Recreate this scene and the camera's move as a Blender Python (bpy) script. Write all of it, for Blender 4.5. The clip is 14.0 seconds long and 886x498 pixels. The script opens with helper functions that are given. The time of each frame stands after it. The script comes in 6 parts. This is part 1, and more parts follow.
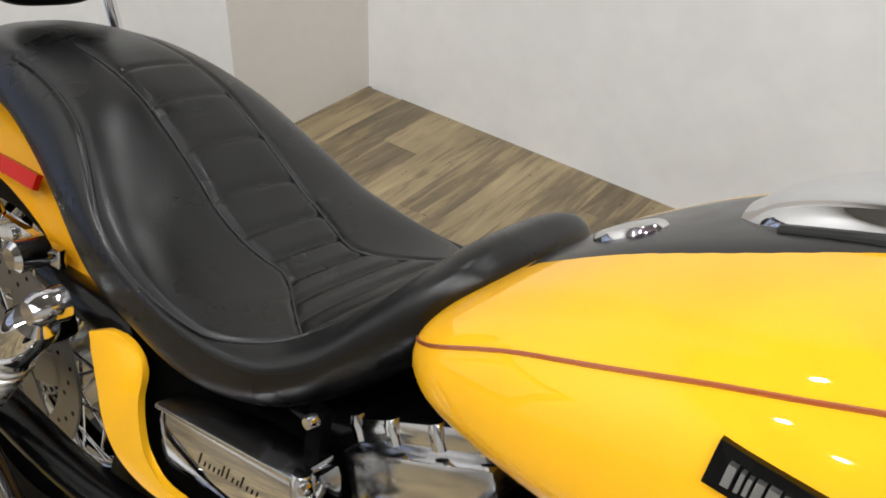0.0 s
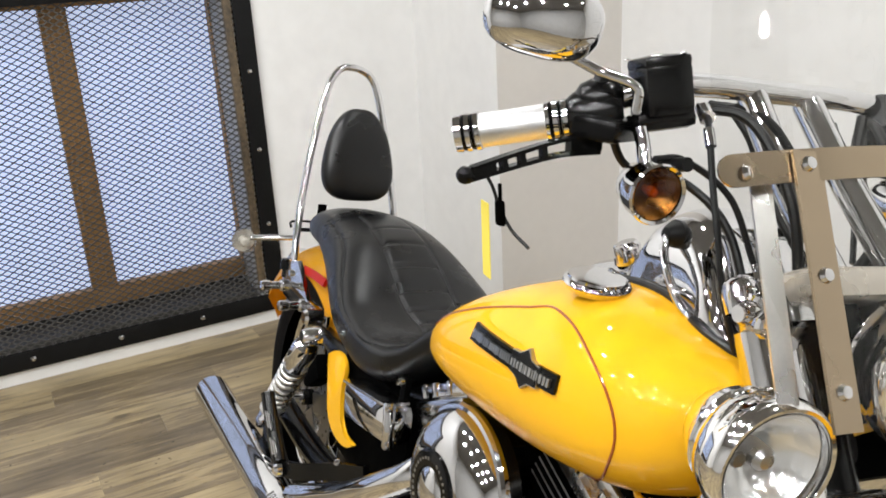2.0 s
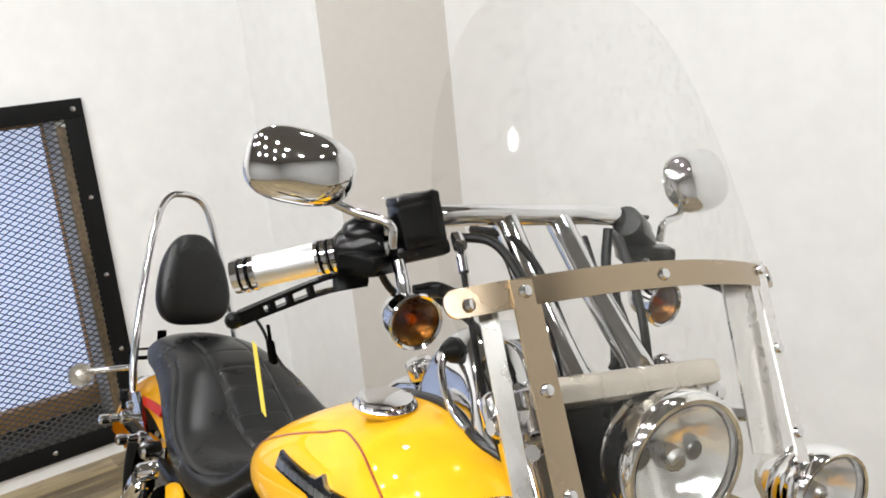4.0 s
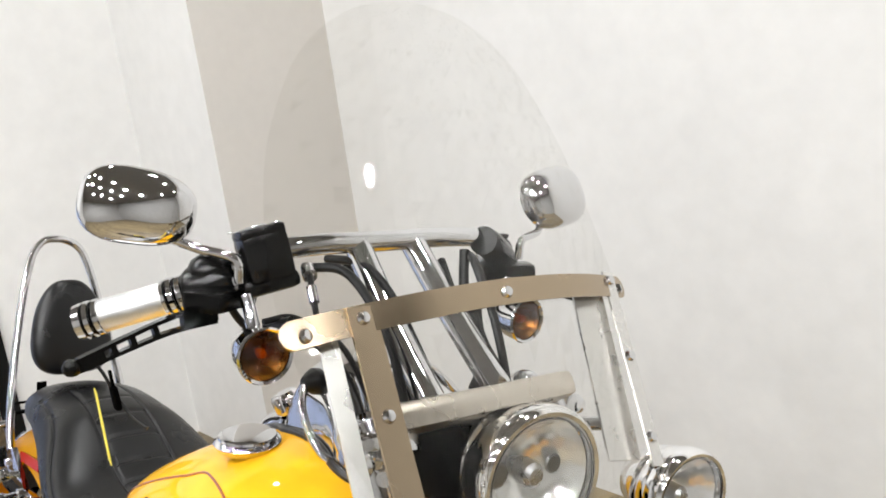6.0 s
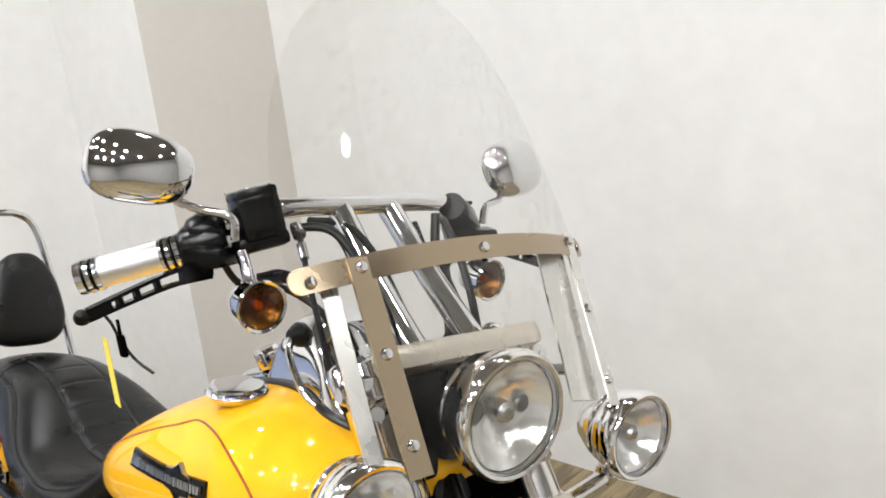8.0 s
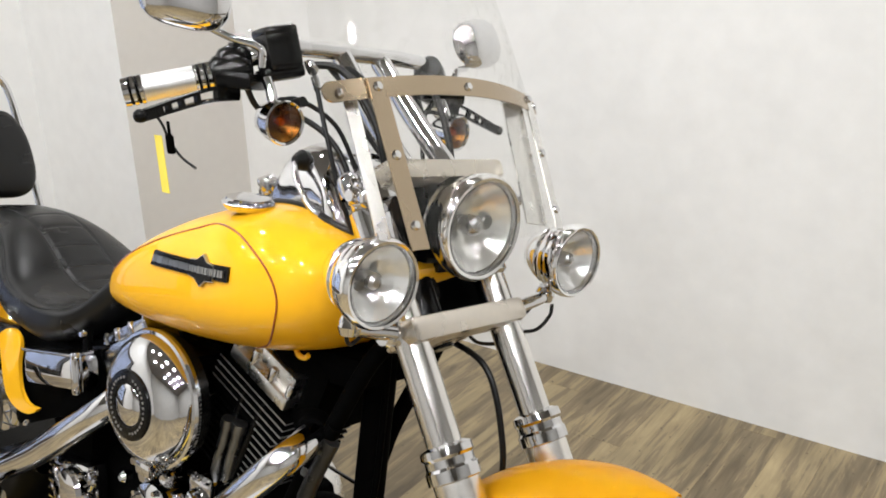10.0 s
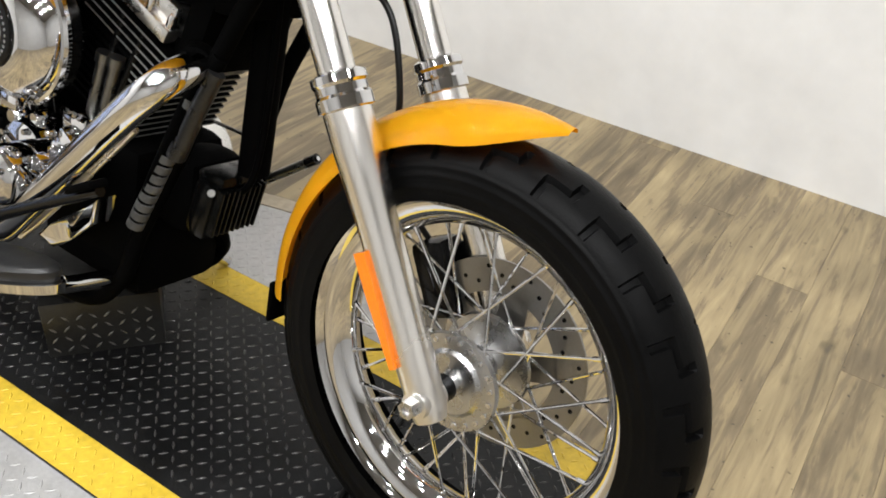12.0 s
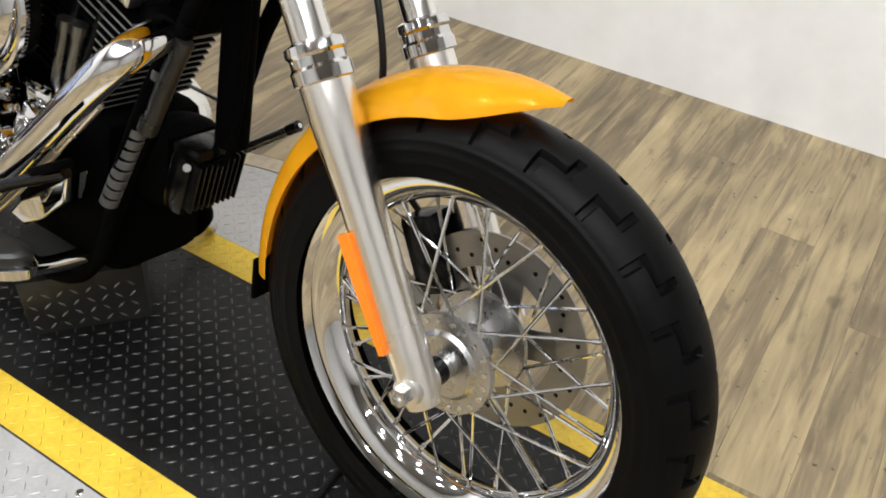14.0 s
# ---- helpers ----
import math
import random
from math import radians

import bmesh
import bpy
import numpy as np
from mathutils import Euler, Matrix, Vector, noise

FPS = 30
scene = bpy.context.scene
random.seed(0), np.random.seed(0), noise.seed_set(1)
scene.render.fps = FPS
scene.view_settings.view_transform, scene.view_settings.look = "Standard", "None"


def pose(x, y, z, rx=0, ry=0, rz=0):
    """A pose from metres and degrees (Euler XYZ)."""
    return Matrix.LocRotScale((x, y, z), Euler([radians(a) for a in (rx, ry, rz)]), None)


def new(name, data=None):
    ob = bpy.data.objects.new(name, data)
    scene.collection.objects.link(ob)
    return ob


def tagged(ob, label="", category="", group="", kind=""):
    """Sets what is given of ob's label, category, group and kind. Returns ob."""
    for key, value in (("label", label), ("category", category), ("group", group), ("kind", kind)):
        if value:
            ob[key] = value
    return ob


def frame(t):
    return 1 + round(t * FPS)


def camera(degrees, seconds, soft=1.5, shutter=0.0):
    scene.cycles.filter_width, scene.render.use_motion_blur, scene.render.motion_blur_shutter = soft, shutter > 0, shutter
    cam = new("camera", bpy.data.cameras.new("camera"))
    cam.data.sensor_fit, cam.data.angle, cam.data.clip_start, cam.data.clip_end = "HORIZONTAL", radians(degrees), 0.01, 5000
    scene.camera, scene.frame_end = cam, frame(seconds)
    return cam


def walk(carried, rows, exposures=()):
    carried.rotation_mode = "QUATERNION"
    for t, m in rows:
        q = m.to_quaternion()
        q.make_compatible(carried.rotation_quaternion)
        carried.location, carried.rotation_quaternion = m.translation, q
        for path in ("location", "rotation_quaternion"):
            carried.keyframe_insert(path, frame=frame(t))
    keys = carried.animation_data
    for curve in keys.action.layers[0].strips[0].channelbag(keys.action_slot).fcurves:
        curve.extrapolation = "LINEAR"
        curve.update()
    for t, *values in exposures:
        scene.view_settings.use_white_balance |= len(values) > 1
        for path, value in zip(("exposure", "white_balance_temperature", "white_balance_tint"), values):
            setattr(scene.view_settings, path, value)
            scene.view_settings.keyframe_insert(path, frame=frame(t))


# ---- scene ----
cam = camera(53.9, 14.0, soft=1.8)
PATH = [
    (0.0, 0.9575, -0.2969, 1.2177, 53.357, -2.366, 37.519),
    (0.3, 0.9908, -0.3127, 1.2245, 56.607, 2.475, 46.645),
    (0.5, 1.0317, -0.3440, 1.2389, 60.043, 4.221, 48.999),
    (0.8, 1.1722, -0.4377, 1.2835, 66.294, 5.453, 51.783),
    (1.0, 1.2623, -0.4914, 1.3027, 67.108, 5.629, 53.507),
    (1.3, 1.3927, -0.5275, 1.3250, 67.841, 5.896, 55.136),
    (1.5, 1.5025, -0.5242, 1.3349, 69.512, 4.848, 57.814),
    (2.0, 1.7506, -0.4844, 1.3614, 70.166, 2.933, 61.131),
    (2.3, 1.8109, -0.4713, 1.3987, 73.960, 2.868, 60.872),
    (2.5, 1.8217, -0.4735, 1.4105, 74.243, 2.059, 60.254),
    (3.0, 1.8303, -0.4453, 1.4093, 74.706, 2.891, 57.629),
    (3.5, 1.8437, -0.4204, 1.4140, 75.438, 5.045, 55.075),
    (4.0, 1.8581, -0.4028, 1.4144, 75.436, 5.531, 52.655),
    (6.5, 1.9102, -0.3336, 1.4068, 76.017, 7.937, 45.316),
    (7.0, 1.9056, -0.3253, 1.4081, 74.957, 7.901, 44.127),
    (9.3, 1.9893, -0.7254, 1.3899, 74.832, 3.395, 38.177),
    (9.5, 1.9991, -0.7387, 1.3809, 73.462, 2.981, 37.954),
    (10.0, 2.0098, -0.7337, 1.3397, 70.642, 1.648, 36.469),
    (10.5, 2.0120, -0.7229, 1.3003, 66.972, 0.415, 35.957),
    (11.0, 2.0184, -0.7241, 1.2608, 63.235, -0.536, 34.997),
    (11.5, 2.0285, -0.7295, 1.2196, 59.158, -2.538, 34.329),
    (12.0, 2.0293, -0.7295, 1.1723, 54.426, -4.310, 32.895),
    (12.5, 2.0312, -0.7271, 1.1304, 50.591, -5.179, 30.521),
    (13.0, 2.0279, -0.7230, 1.0954, 47.184, -6.553, 29.581),
    (13.5, 2.0135, -0.7083, 1.0993, 46.291, -6.096, 29.696),
    (14.0, 1.9953, -0.6522, 1.1751, 50.315, -3.259, 32.097),
]
walk(cam, [(t, pose(x, y, z, rx, ry, rz)) for t, x, y, z, rx, ry, rz in PATH], exposures=[(0, -0.27), (1.5, -0.18), (3, -0.06), (9.3, -0.13), (10.5, -0.1), (11.5, 0.08), (14, 0.12)])

# ---- light ----
world = bpy.data.worlds.new("world")
scene.world = world
world.use_nodes = True
world.node_tree.nodes["Background"].inputs[0].default_value = (0.9, 0.95, 1.0, 1)
world.node_tree.nodes["Background"].inputs[1].default_value = 0.1
scene.view_settings.exposure = 0.0

CEIL = 2.9
GAIN = 0.82
# place of each downlight and its watts
SPOTS = [(-0.3, 0.6, 9), (0.7, 0.9, 10), (1.7, 0.8, 10), (3.4, 0.2, 10), (-0.5, -0.9, 23), (0.2, -0.7, 11), (0.95, -0.9, 12), (1.7, -0.8, 12), (2.45, -0.95, 17), (3.2, -0.8, 19),
         (-0.2, -1.8, 21), (0.6, -1.7, 18), (1.4, -1.8, 19), (2.2, -1.7, 26), (3.0, -1.8, 24), (1.0, -2.7, 16), (1.9, -2.6, 16), (2.8, -2.7, 16), (2.78, 1.25, 4)]


# ---- materials ----
def mat(name, color, rough=0.5, metal=0.0, coat=0.0, var=0.0, scale=20.0, bump=0.0, bscale=200.0, spec=0.5):
    """Principled material with colour variation at two scales and fine relief."""
    m = bpy.data.materials.new(name)
    m.use_nodes = True
    nt = m.node_tree
    b = nt.nodes["Principled BSDF"]
    b.inputs["Base Color"].default_value = (*color, 1)
    b.inputs["Roughness"].default_value = rough
    b.inputs["Metallic"].default_value = metal
    b.inputs["Coat Weight"].default_value = coat
    b.inputs["Coat Roughness"].default_value = 0.03
    b.inputs["Specular IOR Level"].default_value = spec
    tc = nt.nodes.new("ShaderNodeTexCoord")
    if var > 0:
        n1 = nt.nodes.new("ShaderNodeTexNoise")
        n1.inputs["Scale"].default_value = scale
        n1.inputs["Detail"].default_value = 6
        n2 = nt.nodes.new("ShaderNodeTexNoise")
        n2.inputs["Scale"].default_value = scale * 9
        n2.inputs["Detail"].default_value = 3
        mx = nt.nodes.new("ShaderNodeMath")
        mx.operation = "ADD"
        nt.links.new(tc.outputs["Object"], n1.inputs["Vector"])
        nt.links.new(tc.outputs["Object"], n2.inputs["Vector"])
        nt.links.new(n1.outputs["Fac"], mx.inputs[0])
        nt.links.new(n2.outputs["Fac"], mx.inputs[1])
        r = nt.nodes.new("ShaderNodeMapRange")
        r.inputs["From Min"].default_value = 0.6
        r.inputs["From Max"].default_value = 1.4
        r.inputs["To Min"].default_value = 1 - var
        r.inputs["To Max"].default_value = 1 + var
        nt.links.new(mx.outputs[0], r.inputs["Value"])
        mul = nt.nodes.new("ShaderNodeVectorMath")
        mul.operation = "SCALE"
        mul.inputs[0].default_value = color
        nt.links.new(r.outputs[0], mul.inputs["Scale"])
        nt.links.new(mul.outputs[0], b.inputs["Base Color"])
        r2 = nt.nodes.new("ShaderNodeMapRange")
        r2.inputs["From Min"].default_value = 0.3
        r2.inputs["From Max"].default_value = 0.7
        r2.inputs["To Min"].default_value = rough * 0.8
        r2.inputs["To Max"].default_value = min(1, rough * 1.25)
        nt.links.new(n1.outputs["Fac"], r2.inputs["Value"])
        nt.links.new(r2.outputs[0], b.inputs["Roughness"])
    if bump > 0:
        n3 = nt.nodes.new("ShaderNodeTexNoise")
        n3.inputs["Scale"].default_value = bscale
        n3.inputs["Detail"].default_value = 4
        nt.links.new(tc.outputs["Object"], n3.inputs["Vector"])
        bp = nt.nodes.new("ShaderNodeBump")
        bp.inputs["Strength"].default_value = bump
        bp.inputs["Distance"].default_value = 0.002
        nt.links.new(n3.outputs["Fac"], bp.inputs["Height"])
        nt.links.new(bp.outputs[0], b.inputs["Normal"])
    return m


def glow(name, color, strength):
    m = bpy.data.materials.new(name)
    m.use_nodes = True
    b = m.node_tree.nodes["Principled BSDF"]
    b.inputs["Base Color"].default_value = (*color, 1)
    b.inputs["Emission Color"].default_value = (*color, 1)
    b.inputs["Emission Strength"].default_value = strength
    return m


def glass_mat(name, color=(1, 1, 1), rough=0.0, ior=1.45, thin=True):
    """Clear sheet: see-through with a mirror gloss that grows at grazing angles."""
    m = bpy.data.materials.new(name)
    m.use_nodes = True
    nt = m.node_tree
    nt.nodes.clear()
    out = nt.nodes.new("ShaderNodeOutputMaterial")
    tr = nt.nodes.new("ShaderNodeBsdfTransparent")
    tr.inputs[0].default_value = (*color, 1)
    gl = nt.nodes.new("ShaderNodeBsdfGlossy")
    gl.inputs["Roughness"].default_value = rough
    fr = nt.nodes.new("ShaderNodeLayerWeight")
    fr.inputs["Blend"].default_value = 0.5
    pw = nt.nodes.new("ShaderNodeMath")
    pw.operation = "POWER"
    pw.inputs[1].default_value = 4.0
    ma = nt.nodes.new("ShaderNodeMath")
    ma.operation = "MULTIPLY_ADD"
    ma.inputs[1].default_value = 0.6
    ma.inputs[2].default_value = ((ior - 1) / (ior + 1)) ** 2
    mx = nt.nodes.new("ShaderNodeMixShader")
    nt.links.new(fr.outputs["Facing"], pw.inputs[0])
    nt.links.new(pw.outputs[0], ma.inputs[0])
    nt.links.new(ma.outputs[0], mx.inputs[0])
    nt.links.new(tr.outputs[0], mx.inputs[1])
    nt.links.new(gl.outputs[0], mx.inputs[2])
    nt.links.new(mx.outputs[0], out.inputs[0])
    return m


def plank_mat():
    """Greyed oak-look planks, grain along local y, each plank its own tone."""
    m = bpy.data.materials.new("oak_plank")
    m.use_nodes = True
    nt = m.node_tree
    L, N = nt.links.new, nt.nodes.new
    b = nt.nodes["Principled BSDF"]
    tc, oi = N("ShaderNodeTexCoord"), N("ShaderNodeObjectInfo")
    off = N("ShaderNodeVectorMath")
    off.operation = "MULTIPLY_ADD"
    off.inputs[1].default_value = (1, 1, 1)
    cmb = N("ShaderNodeCombineXYZ")
    ml = N("ShaderNodeMath")
    ml.operation = "MULTIPLY"
    ml.inputs[1].default_value = 37.0
    L(oi.outputs["Random"], ml.inputs[0])
    for i in range(3):
        L(ml.outputs[0], cmb.inputs[i])
    L(tc.outputs["Object"], off.inputs[0])
    L(cmb.outputs[0], off.inputs[2])
    mp = N("ShaderNodeMapping")
    mp.inputs["Scale"].default_value = (19.0, 2.0, 1.0)
    L(off.outputs[0], mp.inputs["Vector"])
    n1 = N("ShaderNodeTexNoise")
    n1.inputs["Scale"].default_value = 1.6
    n1.inputs["Detail"].default_value = 7
    n1.inputs["Roughness"].default_value = 0.6
    n1.inputs["Distortion"].default_value = 0.7
    L(mp.outputs[0], n1.inputs["Vector"])
    mp2 = N("ShaderNodeMapping")
    mp2.inputs["Scale"].default_value = (140.0, 6.0, 1.0)
    L(off.outputs[0], mp2.inputs["Vector"])
    n2 = N("ShaderNodeTexNoise")
    n2.inputs["Scale"].default_value = 1.0
    n2.inputs["Detail"].default_value = 4
    L(mp2.outputs[0], n2.inputs["Vector"])
    rp = N("ShaderNodeValToRGB")
    e = rp.color_ramp.elements
    e[0].position, e[0].color = 0.25, (0.115, 0.085, 0.047, 1)
    e[1].position, e[1].color = 0.76, (0.372, 0.291, 0.16, 1)
    k = e.new(0.46)
    k.color = (0.195, 0.149, 0.086, 1)
    k = e.new(0.52)
    k.color = (0.268, 0.206, 0.112, 1)
    ad = N("ShaderNodeMath")
    ad.operation = "MULTIPLY_ADD"
    ad.inputs[1].default_value = 0.3
    L(n2.outputs["Fac"], ad.inputs[0])
    sb = N("ShaderNodeMath")
    sb.operation = "MULTIPLY_ADD"
    sb.inputs[1].default_value = 0.2
    sb.inputs[2].default_value = -0.25
    L(oi.outputs["Random"], sb.inputs[0])
    a2 = N("ShaderNodeMath")
    L(n1.outputs["Fac"], a2.inputs[0])
    L(sb.outputs[0], a2.inputs[1])
    L(a2.outputs[0], ad.inputs[2])
    L(ad.outputs[0], rp.inputs[0])
    n3 = N("ShaderNodeTexNoise")
    n3.inputs["Scale"].default_value = 9.0
    n3.inputs["Detail"].default_value = 2
    mp3 = N("ShaderNodeMapping")
    mp3.inputs["Scale"].default_value = (2.5, 0.9, 1.0)
    L(off.outputs[0], mp3.inputs["Vector"])
    L(mp3.outputs[0], n3.inputs["Vector"])
    kr = N("ShaderNodeMapRange")
    kr.inputs["From Min"].default_value = 0.66
    kr.inputs["From Max"].default_value = 0.76
    kr.inputs["To Min"].default_value = 1.0
    kr.inputs["To Max"].default_value = 0.6
    L(n3.outputs["Fac"], kr.inputs["Value"])
    kn = N("ShaderNodeVectorMath")
    kn.operation = "SCALE"
    L(rp.outputs[0], kn.inputs[0])
    L(kr.outputs[0], kn.inputs["Scale"])
    n4 = N("ShaderNodeTexNoise")
    n4.inputs["Scale"].default_value = 3.2
    n4.inputs["Detail"].default_value = 3
    L(off.outputs[0], n4.inputs["Vector"])
    n5 = N("ShaderNodeTexNoise")
    n5.inputs["Scale"].default_value = 70.0
    n5.inputs["Detail"].default_value = 1
    L(off.outputs[0], n5.inputs["Vector"])
    s5 = N("ShaderNodeMapRange")
    s5.inputs["From Min"].default_value = 0.74
    s5.inputs["From Max"].default_value = 0.78
    s5.inputs["To Min"].default_value = 1.0
    s5.inputs["To Max"].default_value = 0.3
    L(n5.outputs["Fac"], s5.inputs["Value"])
    s4 = N("ShaderNodeMapRange")
    s4.inputs["From Min"].default_value = 0.3
    s4.inputs["From Max"].default_value = 0.7
    s4.inputs["To Min"].default_value = 0.74
    s4.inputs["To Max"].default_value = 1.22
    L(n4.outputs["Fac"], s4.inputs["Value"])
    m45 = N("ShaderNodeMath")
    m45.operation = "MULTIPLY"
    L(s4.outputs[0], m45.inputs[0])
    L(s5.outputs[0], m45.inputs[1])
    k2 = N("ShaderNodeVectorMath")
    k2.operation = "SCALE"
    L(kn.outputs[0], k2.inputs[0])
    L(m45.outputs[0], k2.inputs["Scale"])
    L(k2.outputs[0], b.inputs["Base Color"])
    b.inputs["Roughness"].default_value = 0.36
    bp = N("ShaderNodeBump")
    bp.inputs["Strength"].default_value = 0.25
    bp.inputs["Distance"].default_value = 0.001
    L(n2.outputs["Fac"], bp.inputs["Height"])
    L(bp.outputs[0], b.inputs["Normal"])
    return m


CHROME = mat("chrome", (0.7, 0.7, 0.71), 0.05, 1.0)
CHROME_WORN = mat("chrome_worn", (0.62, 0.62, 0.63), 0.14, 1.0, var=0.08, scale=30)
STEEL = mat("satin_stainless", (0.68, 0.63, 0.56), 0.28, 1.0, var=0.03, scale=12)
GRIP = mat("satin_grip_aluminium", (0.85, 0.85, 0.85), 0.42, 1.0, var=0.05, scale=40)
TAN_STEEL = mat("brushed_tan_steel", (0.42, 0.335, 0.235), 0.25, 1.0, var=0.03, scale=12)
FORK = mat("fork_tube_chrome", (0.8, 0.785, 0.76), 0.16, 1.0, var=0.03, scale=12)
PLATE_DARK = mat("dark_worn_plate", (0.022, 0.0215, 0.0205), 0.4, 0.3, var=0.3, scale=12, bump=0.2)
HUB = mat("cast_hub_aluminium", (0.5, 0.5, 0.5), 0.27, 1.0, var=0.1, scale=40)
HUB_DARK = mat("dull_pushrod_steel", (0.22, 0.22, 0.215), 0.3, 1.0, var=0.1, scale=40)
DISC = mat("brake_steel", (0.3, 0.29, 0.275), 0.34, 1.0, var=0.08, scale=30)
ALU = mat("polished_aluminium", (0.75, 0.74, 0.72), 0.28, 1.0, var=0.06, scale=25)
SLIDER = mat("brushed_fork_aluminium", (0.86, 0.835, 0.8), 0.25, 1.0, var=0.02, scale=5)
YELLOW = mat("yellow_paint", (0.86, 0.438, 0.012), 0.6, 0.0, coat=0.8, var=0.02, scale=6, spec=0.05)
STRIPE = mat("orange_red_pinstripe", (0.3, 0.06, 0.006), 0.3, 0.0, coat=1.0)
LEATHER = mat("black_vinyl", (0.0017, 0.0017, 0.0019), 0.3, var=0.12, scale=14, bump=0.15, bscale=420, spec=0.44)
SEAM = mat("seam_thread", (0.022, 0.022, 0.022), 0.5)
RUBBER = mat("tyre_rubber", (0.002, 0.002, 0.0021), 0.42, var=0.3, scale=14, bump=0.2, bscale=300, spec=0.07)
BLACK = mat("black_paint", (0.002, 0.002, 0.002), 0.2, var=0.2, scale=12, spec=0.2)
SLEEVE = mat("scuffed_sleeve", (0.011, 0.011, 0.0108), 0.3, var=0.7, scale=30, bump=0.2)
BOARD = mat("foot_board_rubber", (0.009, 0.0092, 0.0096), 0.42, var=0.2, scale=18, bump=0.2)
BLACK_SATIN = mat("black_satin", (0.0011, 0.0011, 0.0011), 0.62, var=0.25, scale=15, bump=0.2, spec=0.015)
CABLE = mat("black_cable", (0.004, 0.004, 0.004), 0.4, spec=0.3)
FIN = mat("machined_fin_edge", (0.2, 0.2, 0.197), 0.35, 0.5, var=0.3, scale=60)
RED_LENS = mat("red_reflector", (0.36, 0.012, 0.003), 0.25, coat=0.0, spec=0.25)
ORANGE_LENS = mat("orange_reflector", (0.75, 0.185, 0.006), 0.2, coat=0.4, var=0.12, scale=60)
BULB = mat("orange_bulb", (0.8, 0.25, 0.02), 0.15, coat=0.5)
WHITE_LENS = mat("clear_signal_lens", (0.62, 0.6, 0.56), 0.08, coat=1.0)
TAG = mat("yellow_paper", (0.78, 0.64, 0.08), 0.7)
REFLECTOR = mat("lamp_reflector", (0.95, 0.95, 0.94), 0.08, 0.72, bump=0.9, bscale=60)
LAMP_CHROME = mat("bright_lamp_chrome", (0.9, 0.9, 0.9), 0.07, 1.0)
WALL = mat("white_wall_paint", (0.815, 0.813, 0.805), 0.55, var=0.05, scale=1.6, bump=0.12, bscale=120)
WALL_B = mat("greige_wall_face", (0.67, 0.64, 0.6), 0.6, var=0.03, scale=3, bump=0.12, bscale=120)
WALL_D = mat("grey_unseen_wall", (0.4, 0.396, 0.386), 0.6, var=0.1, scale=3)
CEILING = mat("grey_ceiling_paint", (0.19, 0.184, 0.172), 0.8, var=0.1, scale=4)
PLANK = plank_mat()
GROUT = mat("plank_joint", (0.03, 0.022, 0.014), 0.8)
REVEAL = mat("dusty_dark_sill", (0.028, 0.027, 0.025), 0.7, var=0.7, scale=7)
JAMB = mat("dusty_pale_jamb", (0.34, 0.335, 0.32), 0.7, var=0.25, scale=7)
WOOD_TRIM = mat("stained_window_wood", (0.3, 0.155, 0.045), 0.5, var=0.35, scale=9, bump=0.2)
BATTEN = mat("worn_dark_batten", (0.1, 0.072, 0.042), 0.6, var=0.8, scale=7, bump=0.3)
FRAME_METAL = mat("black_steel_frame", (0.007, 0.007, 0.0072), 0.45, var=0.2, scale=12, spec=0.15)
MESH_METAL = mat("expanded_steel", (0.085, 0.08, 0.072), 0.5, 0.3)
PANE = glow("frosted_daylight_pane", (0.55, 0.66, 0.95), 0.9)
PLATE_BLACK = mat("black_tread_plate", (0.005, 0.005, 0.0053), 0.36, 0.0, var=0.45, scale=8, bump=0.3, spec=0.24)
PLATE_LUG = mat("worn_tread_lug", (0.045, 0.044, 0.042), 0.3, 0.5, var=0.5, scale=5)
PLATE_GREY = mat("galvanised_tread_plate", (0.42, 0.415, 0.41), 0.5, 0.45, var=0.15, scale=10, bump=0.2)
TAPE = mat("yellow_floor_tape", (0.6, 0.41, 0.03), 0.5, var=0.22, scale=9, bump=0.15)
RIM_BEIGE = mat("worn_beige_rim", (0.37, 0.31, 0.225), 0.5, var=0.3, scale=7, bump=0.2)
GLOBE = glass_mat("clear_signal_globe", (0.86, 0.85, 0.82), 0.03, 1.75)
AMBER = glass_mat("smoked_amber_lens", (0.4, 0.16, 0.03), 0.02, 1.5)
CLEAR = glass_mat("clear_polycarbonate", (0.965, 0.965, 0.955), 0.0, 1.45)
LENS = glass_mat("lamp_glass", (0.95, 0.95, 0.95), 0.0, 1.5)
LAMP = glow("lamp_disc", (1.0, 0.95, 0.86), 30.0)
BAND = mat("worn_grey_band", (0.06, 0.06, 0.059), 0.5, var=0.4, scale=30)
CAST = mat("black_cast_metal", (0.0035, 0.0035, 0.0035), 0.2, var=0.2, scale=30, spec=0.35)
CAP_PLASTIC = mat("black_plastic", (0.012, 0.012, 0.012), 0.35)
BADGE_SILVER = mat("badge_silver", (0.45, 0.45, 0.44), 0.3, 1.0)


# ---- geometry helpers ----
def part(name, bm, material, parent=None, label="", m=None, smooth=True, angle=35):
    """Links a bmesh as ONE mesh object under a thing or a part."""
    me = bpy.data.meshes.new(name)
    bmesh.ops.recalc_face_normals(bm, faces=bm.faces)
    if m is not None:
        bm.transform(m)
    bm.to_mesh(me)
    bm.free()
    if smooth:
        me.shade_smooth()
        me.set_sharp_from_angle(angle=radians(angle))
    me.materials.append(material)
    ob = new(name, me)
    ob.parent = parent
    if label:
        ob["label"] = label
    return ob


